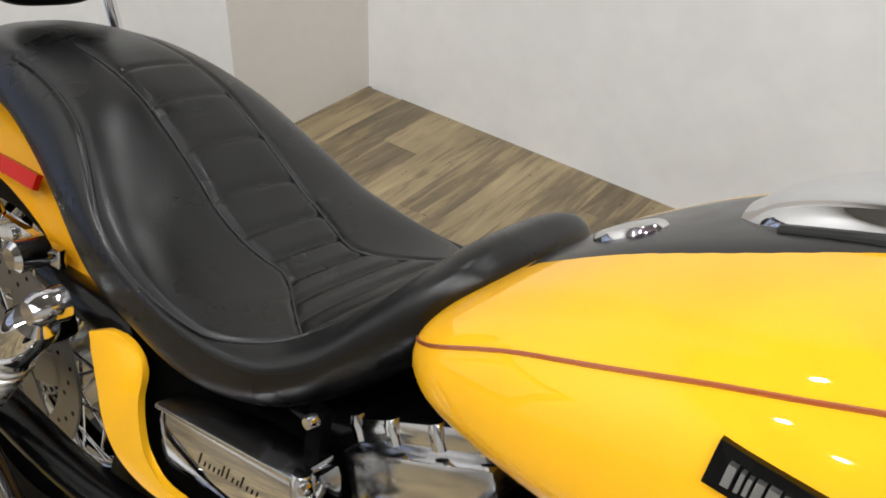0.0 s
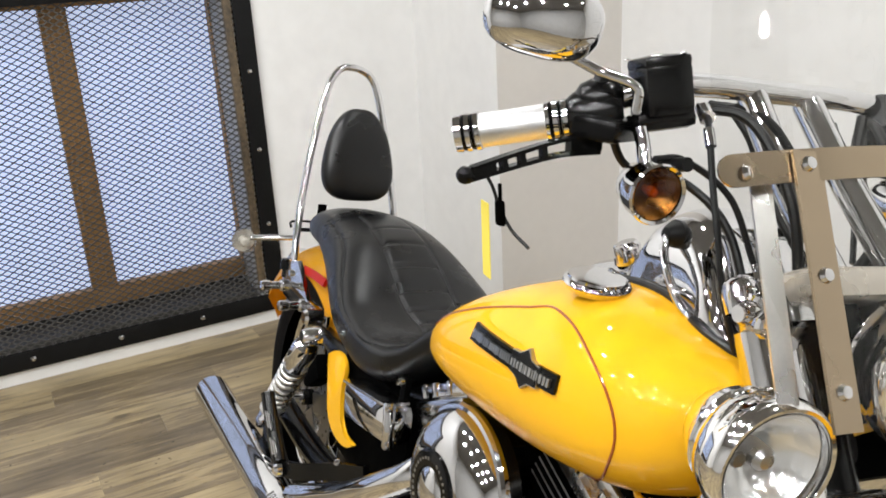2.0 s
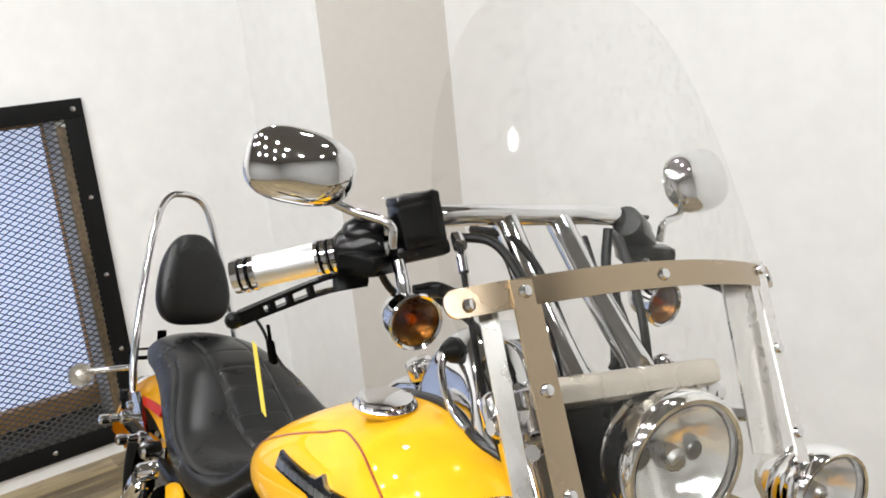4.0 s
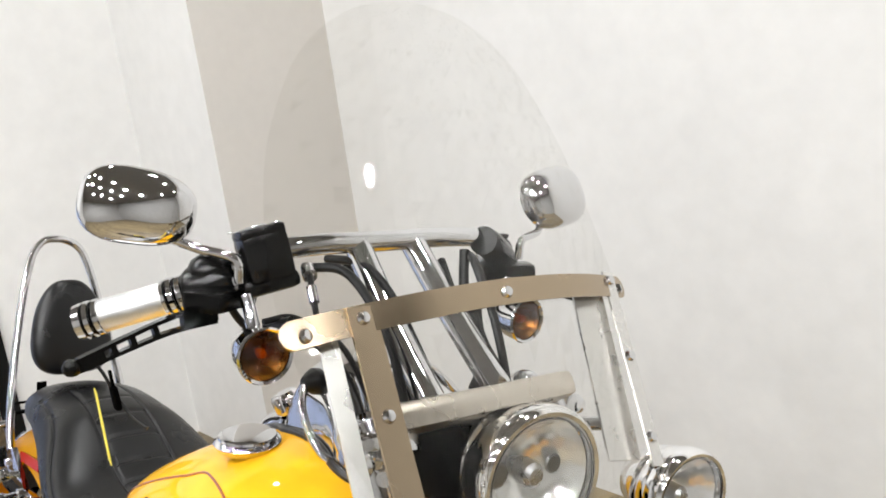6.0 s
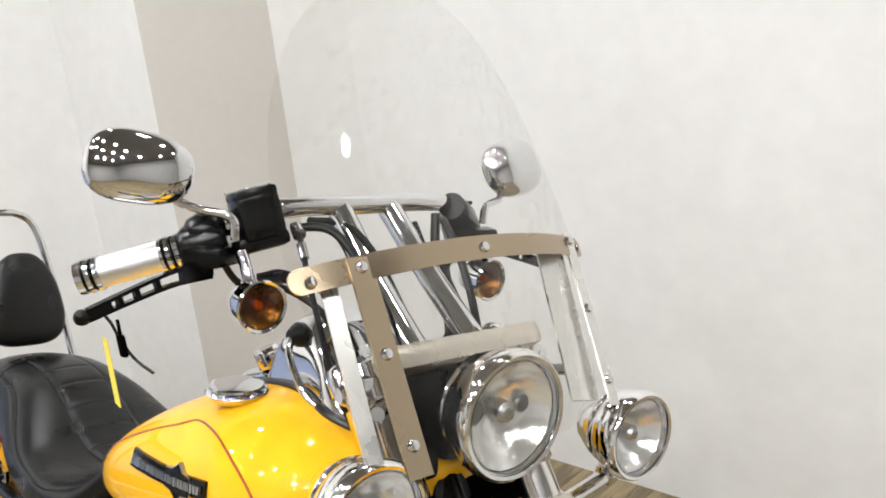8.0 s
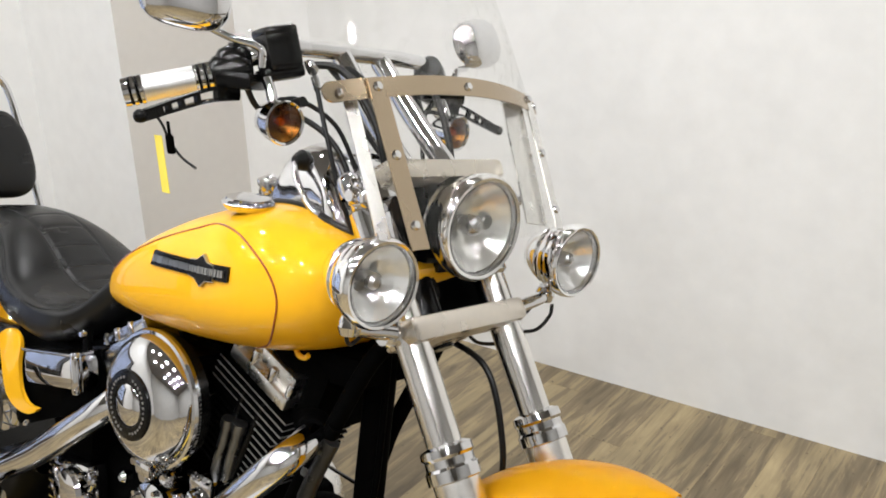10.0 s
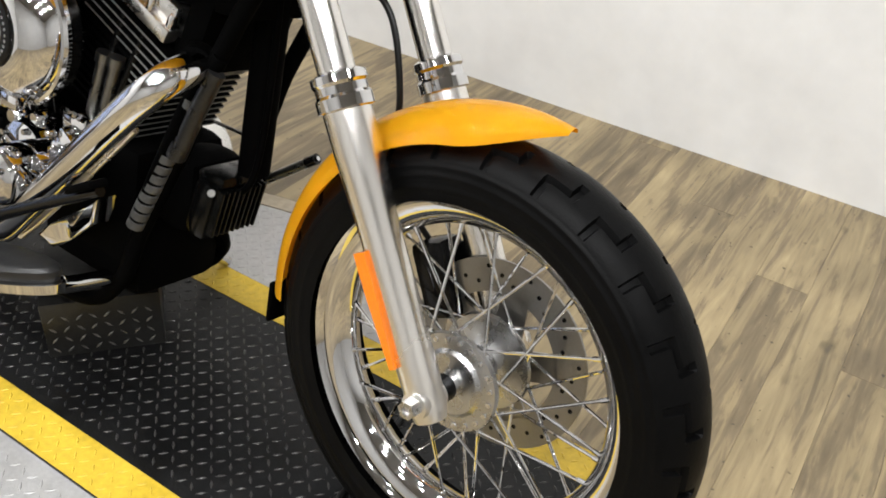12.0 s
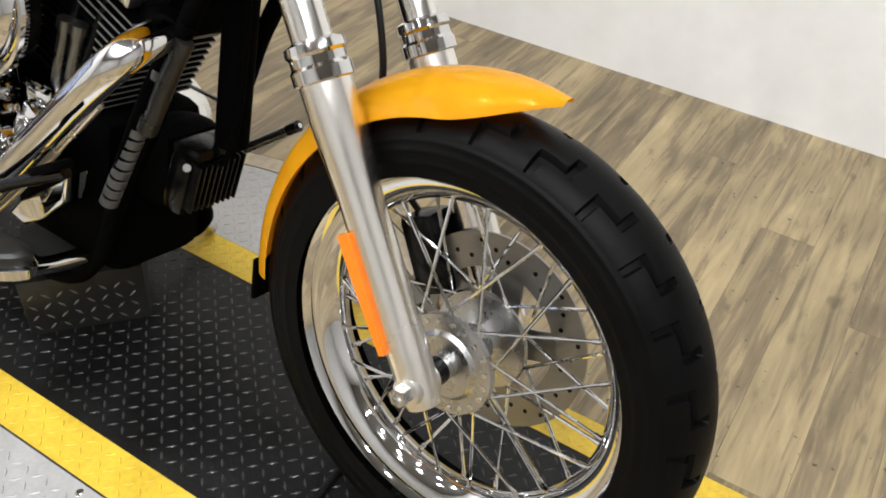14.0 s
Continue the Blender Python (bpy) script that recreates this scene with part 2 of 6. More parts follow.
def thing(name, label, category, m=None, group="", kind=""):
    ob = new(name)
    ob.empty_display_size = 0.05
    if m is not None:
        ob.matrix_basis = m
    return tagged(ob, label, category, group, kind)


def box(cx, cy, cz, sx, sy, sz, bev=0.003, m=None, bm=None):
    b = bmesh.new()
    bmesh.ops.create_cube(b, size=1)
    bmesh.ops.scale(b, vec=(sx, sy, sz), verts=b.verts)
    if bev > 0:
        bmesh.ops.bevel(b, geom=b.edges[:], offset=bev, segments=2, affect="EDGES", profile=0.6)
    t = Matrix.Translation((cx, cy, cz))
    b.transform(t @ m if m is not None else t)
    return b


def merge(*bms):
    out = bms[0]
    for b in bms[1:]:
        me = bpy.data.meshes.new("tmp")
        b.to_mesh(me)
        out.from_mesh(me)
        bpy.data.meshes.remove(me)
        b.free()
    return out


def frame_to(p, d, up=(0, 0, 1)):
    """A matrix whose z axis runs along d and whose origin is p."""
    d = Vector(d).normalized()
    q = d.to_track_quat("Z", "Y")
    return Matrix.Translation(p) @ q.to_matrix().to_4x4()


def lathe(profile, m=None, seg=40, closed=False):
    """Turns (radius, height) pairs about the z axis."""
    bm = bmesh.new()
    rings = []
    for r, h in profile:
        if r < 1e-6:
            rings.append([bm.verts.new((0, 0, h))])
        else:
            rings.append([bm.verts.new((r * math.cos(2 * math.pi * i / seg), r * math.sin(2 * math.pi * i / seg), h)) for i in range(seg)])
    pairs = list(zip(rings, rings[1:])) + ([(rings[-1], rings[0])] if closed else [])
    for a, b in pairs:
        for i in range(seg):
            j = (i + 1) % seg
            if len(a) == 1 and len(b) == 1:
                continue
            if len(a) == 1:
                bm.faces.new((a[0], b[i], b[j]))
            elif len(b) == 1:
                bm.faces.new((a[i], b[0], a[j]))
            else:
                bm.faces.new((a[i], b[i], b[j], a[j]))
    if m is not None:
        bm.transform(m)
    return bm


def rod(p, q, r, seg=16, r2=None):
    p, q = Vector(p), Vector(q)
    h = (q - p).length
    r2 = r if r2 is None else r2
    return lathe([(0, 0), (r, 0), (r2, h), (0, h)], frame_to(p, q - p), seg)


def smooth_path(pts, n=8):
    pts = [Vector(p) for p in pts]
    if len(pts) < 3:
        return pts
    out = []
    ext = [pts[0] * 2 - pts[1]] + pts + [pts[-1] * 2 - pts[-2]]
    for i in range(1, len(ext) - 2):
        a, b, c, d = ext[i - 1:i + 3]
        for k in range(n):
            t = k / n
            out.append(0.5 * ((2 * b) + (c - a) * t + (2 * a - 5 * b + 4 * c - d) * t * t + (3 * b - a - 3 * c + d) * t ** 3))
    out.append(pts[-1])
    return out


def tube(pts, r, seg=12, n=8, r_end=None, flat=1.0):
    """A round bar swept along a smooth path."""
    path = smooth_path(pts, n)
    bm = bmesh.new()
    rings = []
    nrm = None
    for i, p in enumerate(path):
        d = (path[min(i + 1, len(path) - 1)] - path[max(i - 1, 0)]).normalized()
        if nrm is None:
            nrm = d.orthogonal().normalized()
        nrm = (nrm - d * nrm.dot(d)).normalized()
        bi = d.cross(nrm)
        rr = r if r_end is None else r + (r_end - r) * i / (len(path) - 1)
        rings.append([bm.verts.new(p + (nrm * math.cos(a) + bi * math.sin(a) * flat) * rr) for a in (2 * math.pi * k / seg for k in range(seg))])
    for a, b in zip(rings, rings[1:]):
        for k in range(seg):
            j = (k + 1) % seg
            bm.faces.new((a[k], a[j], b[j], b[k]))
    bm.faces.new(rings[0])
    bm.faces.new(list(reversed(rings[-1])))
    return bm


def loft(rings, close=True, caps=True):
    bm = bmesh.new()
    vr = [[bm.verts.new(p) for p in ring] for ring in rings]
    n = len(rings[0])
    for a, b in zip(vr, vr[1:]):
        for k in range(n if close else n - 1):
            j = (k + 1) % n
            bm.faces.new((a[k], a[j], b[j], b[k]))
    if caps and close:
        bm.faces.new(vr[0])
        bm.faces.new(list(reversed(vr[-1])))
    return bm


def ribbon(pts, width, thick, wdir, n=8):
    """A flat bar swept along a path; wdir is the way its width runs."""
    path = smooth_path(pts, n)
    wd = Vector(wdir).normalized()
    rings = []
    for i, p in enumerate(path):
        d = (path[min(i + 1, len(path) - 1)] - path[max(i - 1, 0)]).normalized()
        w = (wd - d * wd.dot(d)).normalized()
        t = d.cross(w)
        rings.append([p + w * sx * width / 2 + t * sy * thick / 2 for sx, sy in ((-1, -1), (1, -1), (1, 1), (-1, 1))])
    return loft(rings)


def interp(xs, table):
    """Smooth interpolation of table columns at xs."""
    tx = [r[0] for r in table]
    out = []
    for x in xs:
        i = max(0, min(len(tx) - 2, sum(1 for v in tx if v <= x) - 1))
        a, b = table[i], table[i + 1]
        p0, p3 = table[max(0, i - 1)], table[min(len(tx) - 1, i + 2)]
        h = b[0] - a[0]
        t = (x - a[0]) / h
        row = []
        for c in range(1, len(a)):
            m0 = (b[c] - p0[c]) / (b[0] - p0[0]) * h
            m1 = (p3[c] - a[c]) / (p3[0] - a[0]) * h
            row.append((2 * t ** 3 - 3 * t * t + 1) * a[c] + (t ** 3 - 2 * t * t + t) * m0 + (-2 * t ** 3 + 3 * t * t) * b[c] + (t ** 3 - t * t) * m1)
        out.append(row)
    return out


def plate(outline, y0, y1, bev):
    """An outline in the x-z plane, given depth from y0 to y1, with rounded edges."""
    bm = bmesh.new()
    a = [bm.verts.new((x, y0, z)) for x, z in outline]
    b = [bm.verts.new((x, y1, z)) for x, z in outline]
    fa, fb_ = bm.faces.new(a), bm.faces.new(list(reversed(b)))
    for i in range(len(a)):
        j = (i + 1) % len(a)
        bm.faces.new((a[j], a[i], b[i], b[j]))
    if bev:
        bmesh.ops.bevel(bm, geom=list(fa.edges) + list(fb_.edges), offset=bev, segments=3, affect="EDGES", profile=0.5)
    return bm


def on_line(a, b, t):
    return Vector(a).lerp(Vector(b), t)


# ---- the room ----
WY = 1.557       # side wall
WX = -1.28       # wall with the barred window
JX, JY = -0.693, 1.04   # boxed-out corner
X1, Y0 = 4.5, -4.0
fl = part("floor", box((WX + X1) / 2, (WY + Y0) / 2, -0.06, X1 - WX + 0.4, WY - Y0 + 0.4, 0.1, 0), GROUT)
tagged(fl, "wood-look plank floor of the showroom", "floor", kind="structure")


def slab(name, x0, x1, y0, y1, z0, z1, material, label, category="wall"):
    ob = part(name, box((x0 + x1) / 2, (y0 + y1) / 2, (z0 + z1) / 2, x1 - x0, y1 - y0, z1 - z0, 0), material, smooth=False)
    return tagged(ob, label, category, kind="structure")


slab("wall_north", JX, X1, WY, WY + 0.12, -0.01, CEIL, WALL, "plain white painted wall beside the motorcycle")
# front of the corner box is greige, its return white
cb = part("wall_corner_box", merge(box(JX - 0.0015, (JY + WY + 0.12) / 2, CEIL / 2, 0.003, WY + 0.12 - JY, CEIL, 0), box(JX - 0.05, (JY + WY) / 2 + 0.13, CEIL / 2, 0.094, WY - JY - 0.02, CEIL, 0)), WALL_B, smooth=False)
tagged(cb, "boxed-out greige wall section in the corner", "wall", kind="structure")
slab("wall_corner_return", WX, JX - 0.003, JY, JY + 0.12, -0.01, CEIL, WALL, "white return of the boxed-out corner")
WIN_Y0, WIN_Y1, WIN_Z0, WIN_Z1 = -1.45, 0.34, 0.112, 1.225
WT = 0.26
slab("wall_west_a", WX - WT, WX, WIN_Y1, JY, -0.01, CEIL, WALL, "white wall beside the barred window")
slab("wall_west_b", WX - WT, WX, WIN_Y0, WIN_Y1, -0.01, WIN_Z0, WALL, "white wall below the barred window")
slab("wall_west_c", WX - WT, WX, WIN_Y0, WIN_Y1, WIN_Z1, CEIL, WALL, "white wall above the barred window")
slab("wall_west_d", WX - WT, WX, Y0, WIN_Y0, -0.01, CEIL, WALL, "white wall past the barred window")
# unseen walls added to close the room; grey sets fill and chrome reflections
slab("wall_south", WX - WT, X1, Y0 - 0.12, Y0, -0.01, CEIL, WALL_D, "unseen grey wall added to close the room behind the camera")
slab("wall_east", X1, X1 + 0.12, Y0 - 0.12, WY + 0.12, -0.01, CEIL, WALL_D, "unseen grey wall added to close the room ahead of the motorcycle")
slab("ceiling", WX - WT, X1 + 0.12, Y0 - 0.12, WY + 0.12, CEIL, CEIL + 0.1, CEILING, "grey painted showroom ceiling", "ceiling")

# downlights
for sx, sy, watts in SPOTS:
    d = thing("ceiling_downlight", "small round warm-white ceiling downlight", "ceiling light", pose(sx, sy, CEIL), "downlights")
    part("trim_ring", lathe([(0.075, 0), (0.075, -0.012), (0.058, -0.02), (0.055, 0.0)], seg=24), WALL, d)
    part("lamp", lathe([(0, -0.006), (0.055, -0.006), (0.055, -0.001)], seg=24), LAMP, d, "glowing lamp disc")
    li = bpy.data.lights.new("downlight", "AREA")
    li.shape, li.size, li.energy, li.color = "DISK", 0.11, watts * GAIN, (0.98, 0.99, 1.0)
    lo = new("downlight_lamp", li)
    lo.location = (sx, sy, CEIL - 0.03)

# window: frosted panes, wooden frame, steel frame with expanded mesh
win = thing("window_1", "wood-framed frosted window behind a bolted black steel mesh guard", "window", pose(WX, 0, 0), kind="structure")
PX = -0.2
ym, mw = -0.195, 0.088
FS = 0.028
for (a, b) in ((ym + mw / 2, WIN_Y1 - FS), (WIN_Y0 + FS, ym - mw / 2)):
    part("pane", box(PX, (a + b) / 2, (0.22 + 1.205) / 2, 0.008, b - a + 0.02, 0.985 + 0.02, 0), PANE, win, "bright frosted glass pane", smooth=False)
part("mullion", box(PX + 0.02, ym, 0.711, 0.046, mw, 0.98, 0.004), WOOD_TRIM, win)
part("window_frame", merge(box(PX + 0.02, (WIN_Y0 + WIN_Y1) / 2, 0.185, 0.05, WIN_Y1 - WIN_Y0, 0.07, 0.004), box(PX + 0.02, (WIN_Y0 + WIN_Y1) / 2, 1.212, 0.05, WIN_Y1 - WIN_Y0, 0.02, 0.004),
     box(PX + 0.02, WIN_Y1 - FS / 2, 0.69, 0.05, FS, 1.03, 0.004), box(PX + 0.02, WIN_Y0 + FS / 2, 0.69, 0.05, FS, 1.03, 0.004)), WOOD_TRIM, win)
part("jamb", merge(box(PX / 2, WIN_Y1 - 0.012, 0.68, -PX, 0.02, 1.1, 0.002), box(PX / 2, WIN_Y0 + 0.012, 0.68, -PX, 0.02, 1.1, 0.002)), JAMB, win, "pale dusty window reveal")
part("window_sill", box(PX / 2, (WIN_Y0 + WIN_Y1) / 2, WIN_Z0 + 0.012, -PX, WIN_Y1 - WIN_Y0 - 0.05, 0.02, 0.002), REVEAL, win, "dark dusty window sill")
FY0, FY1, FZ0, FZ1, FW = -1.5, 0.418, 0.05, 1.288, 0.065
for nm, bb in (("guard_rail", box(0.008, (FY0 + FY1) / 2, FZ0 + FW / 2, 0.012, FY1 - FY0, FW, 0.002)), ("guard_rail", box(0.008, (FY0 + FY1) / 2, FZ1 - FW / 2, 0.012, FY1 - FY0, FW, 0.002)),
               ("guard_stile", box(0.009, FY1 - FW / 2, (FZ0 + FZ1) / 2, 0.012, FW, FZ1 - FZ0 - 2 * FW, 0.002)), ("guard_stile", box(0.009, FY0 + FW / 2, (FZ0 + FZ1) / 2, 0.012, FW, FZ1 - FZ0 - 2 * FW, 0.002))):
    part(nm, bb, FRAME_METAL, win)
part("guard_batten", box(0.004, 0.335, 0.67, 0.02, 0.028, 1.06, 0.003), BATTEN, win, "worn wooden batten")
bolts = [(0.386, z) for z in (1.254, 0.949, 0.67, 0.39, 0.084)] + [(y, 0.084) for y in (0.097, -0.191, -0.478, -0.77, -1.06, -1.35)] + [(y, 1.254) for y in (0.099, -0.19, -0.48, -0.77, -1.06, -1.35)]
bolt_me = None
for y, z in bolts:
    if bolt_me is None:
        o = part("bolt", lathe([(0.0, 0.006), (0.006, 0.005), (0.010, 0.0)], pose(0.014, 0, 0, 0, 90, 0), 12), CHROME_WORN, win, "bright bolt head")
        bolt_me = o.data
    else:
        o = new("bolt", bolt_me)
        o.parent = win
    o.location = (0, y, z)


def expanded_mesh(y0, y1, z0, z1, dw, dh, t):
    """Diamond strands as thin flat bars."""
    vs, fs = [], []
    rows = int((z1 - z0) / (dh / 2))
    cols = int((y1 - y0) / (dw / 2))
    def bar(a, b):
        k = len(vs)
        d = Vector((0, b[0] - a[0], b[1] - a[1])).normalized()
        w = Vector((0, -d.z, d.y)) * t / 2
        for p in (a, b):
            for sx in (-0.0012, 0.0012):
                for s in (-1, 1):
                    vs.append((sx, p[0] + w.y * s, p[1] + w.z * s))
        fs.extend([(k, k + 1, k + 5, k + 4), (k + 2, k + 6, k + 7, k + 3), (k, k + 4, k + 6, k + 2), (k + 1, k + 3, k + 7, k + 5)])
    for r in range(rows):
        for c in range(cols):
            a = (y0 + c * dw / 2, z0 + r * dh / 2)
            if (r + c) % 2 == 0:
                bar(a, (a[0] + dw / 2, a[1] + dh / 2))
            else:
                bar((a[0], a[1] + dh / 2), (a[0] + dw / 2, a[1]))
    me = bpy.data.meshes.new("mesh_screen")
    me.from_pydata(vs, [], fs)
    me.materials.append(MESH_METAL)
    return me


scr = new("mesh_screen", expanded_mesh(FY0 + 0.05, FY1 - 0.05, FZ0 + 0.05, FZ1 - 0.05, 0.036, 0.021, 0.0041))
scr.parent = win
tagged(scr, "diamond expanded-steel mesh", kind="stuff")

# ---- the stand ----
PZ = 0.012
turn = thing("turntable", "round galvanised tread-plate turntable with a beige rim", "turntable", pose(0.921, 0.037, 0))
part("deck", lathe([(0, 0.007), (0.55, 0.007), (0.554, 0.004), (0.554, 0)], seg=96), PLATE_GREY, turn)
part("rim", lathe([(0.555, 0), (0.555, 0.0066), (0.602, 0.0066), (0.606, 0.002), (0.606, 0)], seg=96), RIM_BEIGE, turn)
part("rim_joint", lathe([(0.6065, 0.0), (0.6065, 0.0012), (0.6105, 0.0012), (0.6105, 0.0)], seg=96), GROUT, turn, "dark joint round the rim")
for x, y in ((1.16, -0.245), (1.33, -0.262), (1.05, -0.4), (0.75, -0.43)):
    part("deck_screw", lathe([(0, 0.0025), (0.004, 0.0024), (0.007, 0.0)], pose(x - 0.921, y - 0.037, 0.007), 12), CHROME_WORN, turn)
PXL, PXR, PYN, PYF = -0.16, 2.074, -0.232, 0.335
lift = thing("lift_platform", "black tread-plate lift platform with yellow edge tape", "lift platform", pose(0, 0, 0))
part("deck", box((PXL + PXR) / 2, (PYN + PYF) / 2, 0.0095, PXR - PXL, PYF - PYN, 0.005, 0.001), PLATE_BLACK, lift)
for y0, y1 in ((-0.23, -0.155), (0.26, 0.333)):
    part("edge_tape", box((PXL + PXR) / 2, (y0 + y1) / 2, 0.0125, PXR - PXL - 0.004, y1 - y0, 0.0012, 0), TAPE, lift, "yellow edge tape")


def lugs(x0, x1, y0, y1, z, keep=lambda x, y: True, pitch=0.022, seedv=3):
    """Raised tread-plate lugs, alternating at plus and minus 45 degrees."""
    vs, fs = [], []
    nx, ny = int((x1 - x0) / pitch), int((y1 - y0) / pitch)
    for i in range(nx):
        for j in range(ny):
            x, y = x0 + (i + 0.5) * pitch, y0 + (j + 0.5) * pitch
            if not keep(x, y):
                continue
            a = radians(45 if (i + j) % 2 else -45)
            c, s = math.cos(a), math.sin(a)
            k = len(vs)
            L2, W2, H = 0.0095, 0.0026, 0.0014
            for u, v, h in ((-L2, 0, 0), (0, -W2, 0), (L2, 0, 0), (0, W2, 0), (-L2 * 0.45, 0, H), (L2 * 0.45, 0, H)):
                vs.append((x + u * c - v * s, y + u * s + v * c, z + h))
            fs.extend([(k, k + 1, k + 4), (k + 1, k + 5, k + 4), (k + 1, k + 2, k + 5), (k + 2, k + 3, k + 5), (k + 3, k + 4, k + 5), (k + 3, k, k + 4)])
    me = bpy.data.meshes.new("tread_lug")
    me.from_pydata(vs, [], fs)
    return me


lg = new("tread_lug", lugs(0.5, PXR, PYN + 0.004, PYF - 0.004, 0.012, lambda x, y: -0.15 < y < 0.256))
lg.data.materials.append(PLATE_LUG)
lg.parent = lift
tagged(lg, "raised tread lugs", kind="stuff")
for y0, y1 in ((-0.23, -0.155), (0.26, 0.333)):
    lg = new("tape_lug", lugs(0.5, PXR, y0 + 0.002, y1 - 0.002, 0.0130))
    lg.data.materials.append(TAPE)
    lg.parent = lift
    tagged(lg, "raised tread lugs under the tape", kind="stuff")
lg = new("tread_lug", lugs(-0.75, 0.75, -0.75, 0.75, 0.007, lambda x, y: x * x + y * y < 0.29 and (y + 0.037 < PYN - 0.01 or y + 0.037 > PYF + 0.01)))
lg.data.materials.append(PLATE_GREY)
lg.parent = turn
tagged(lg, "raised tread lugs", kind="stuff")
JM = pose(0.9025, 0.007, 0.0125, 0, 0, 50)
jack = thing("jack_block", "dark tread-plate steel block under the engine", "jack", JM)
part("block", box(0, 0.1, 0.062, 0.207, 0.2, 0.124, 0.002), PLATE_DARK, jack)
fl_ = lugs(-0.1, 0.1, 0.004, 0.12, 0.0, pitch=0.024)
fl_.transform(Matrix.Translation((0, -0.0001, 0)) @ pose(0, 0, 0, 90, 0, 0))
fl_.materials.append(HUB_DARK)
lg = new("tread_lug", fl_)
lg.parent = jack
tagged(lg, "raised tread lugs", kind="stuff")
cab = thing("power_cable", "thin black cable lying across the lift platform", "cable", pose(0, 0, 0))
part("cord", tube([(1.44, 0.25, 0.018), (1.462, 0.06, 0.018), (1.472, -0.1, 0.018), (1.478, -0.226, 0.0185), (1.484, -0.24, 0.012), (1.492, -0.262, 0.0075)], 0.0062, 12), CABLE, cab)

# ---- the motorcycle ----
YAW, LEAN, STEER = -2.3, 13.0, -3.7
BIKE = Matrix.Translation((1.63, 0, PZ)) @ pose(0, 0, 0, 0, 0, YAW) @ Matrix.Translation((-1.63, 0, 0)) @ pose(0, 0, 0, -LEAN, 0, 0)
bike = thing("motorcycle", "yellow and chrome cruiser motorcycle with windshield, leaning on its stand", "motorcycle", BIKE)
RAKE = radians(29)
AXIS = Vector((-math.sin(RAKE), 0, math.cos(RAKE)))
AP = Vector((1.21, 0, 0.95))
S = Matrix.Translation(AP) @ Matrix.Rotation(radians(STEER), 4, AXIS) @ Matrix.Translation(-AP)
RY = pose(0, 0, 0, 90, 0, 0)      # lathe axis z -> -y
RF = pose(0, 0, 0, 0, 90, 0)      # lathe axis z -> +x


def sub(name, bm, material, parent=bike, label="", m=None, smooth=True, angle=35):
    return part(name, bm, material, parent, label, m, smooth, angle)


def st(name, bm, material, parent=bike, label="", smooth=True, angle=35):
    """A part that turns with the handlebar."""
    return part(name, bm, material, parent, label, S, smooth, angle)


# wheels
def tyre_mesh(R, w, r_in, grooves):
    """Tyre with cut zigzag grooves, axis along y."""
    bm = bmesh.new()
    seg, cs = 832 if grooves else 96, 96 if grooves else 24
    prof = []
    for k in range(cs + 1):
        a = -math.pi * 0.5 * 1.24 + math.pi * 1.24 * k / cs
        y = w / 2 * math.sin(a) 
        h = math.cos(a)
        r = r_in + 0.012 + (R - r_in - 0.012) * max(0, (h + 0.36) / 1.36) ** 0.8
        if any(abs(abs(a) - ridge) < 0.035 for ridge in (1.27, 1.47, 1.72)):
            y *= 1.018
        prof.append((y, r, a))
    rings = []
    for i in range(seg):
        th = 2 * math.pi * i / seg
        ring = []
        for y, r, a in prof:
            if grooves and abs(a) < 1.25:
                side = 1 if a > 0 else -1
                aa = abs(a)
                ph = (i * 26 / seg + (0.5 if side > 0 else 0)) % 1.0
                # lightning shaped groove: a leg across, a step along the tyre, a second leg
                cut = (0.22 < aa < 0.62 and abs(ph - 0.26) < 0.058) or (0.55 < aa < 0.66 and 0.202 < ph < 0.798) or (0.6 < aa < 1.1 and abs(ph - 0.74) < 0.058)
                if cut:
                    r -= 0.008
            ring.append(bm.verts.new((r * math.cos(th), y, r * math.sin(th))))
        rings.append(ring)
    for i in range(seg):
        a, b = rings[i], rings[(i + 1) % seg]
        for k in range(cs):
            bm.faces.new((a[k], a[k + 1], b[k + 1], b[k]))
    return bm


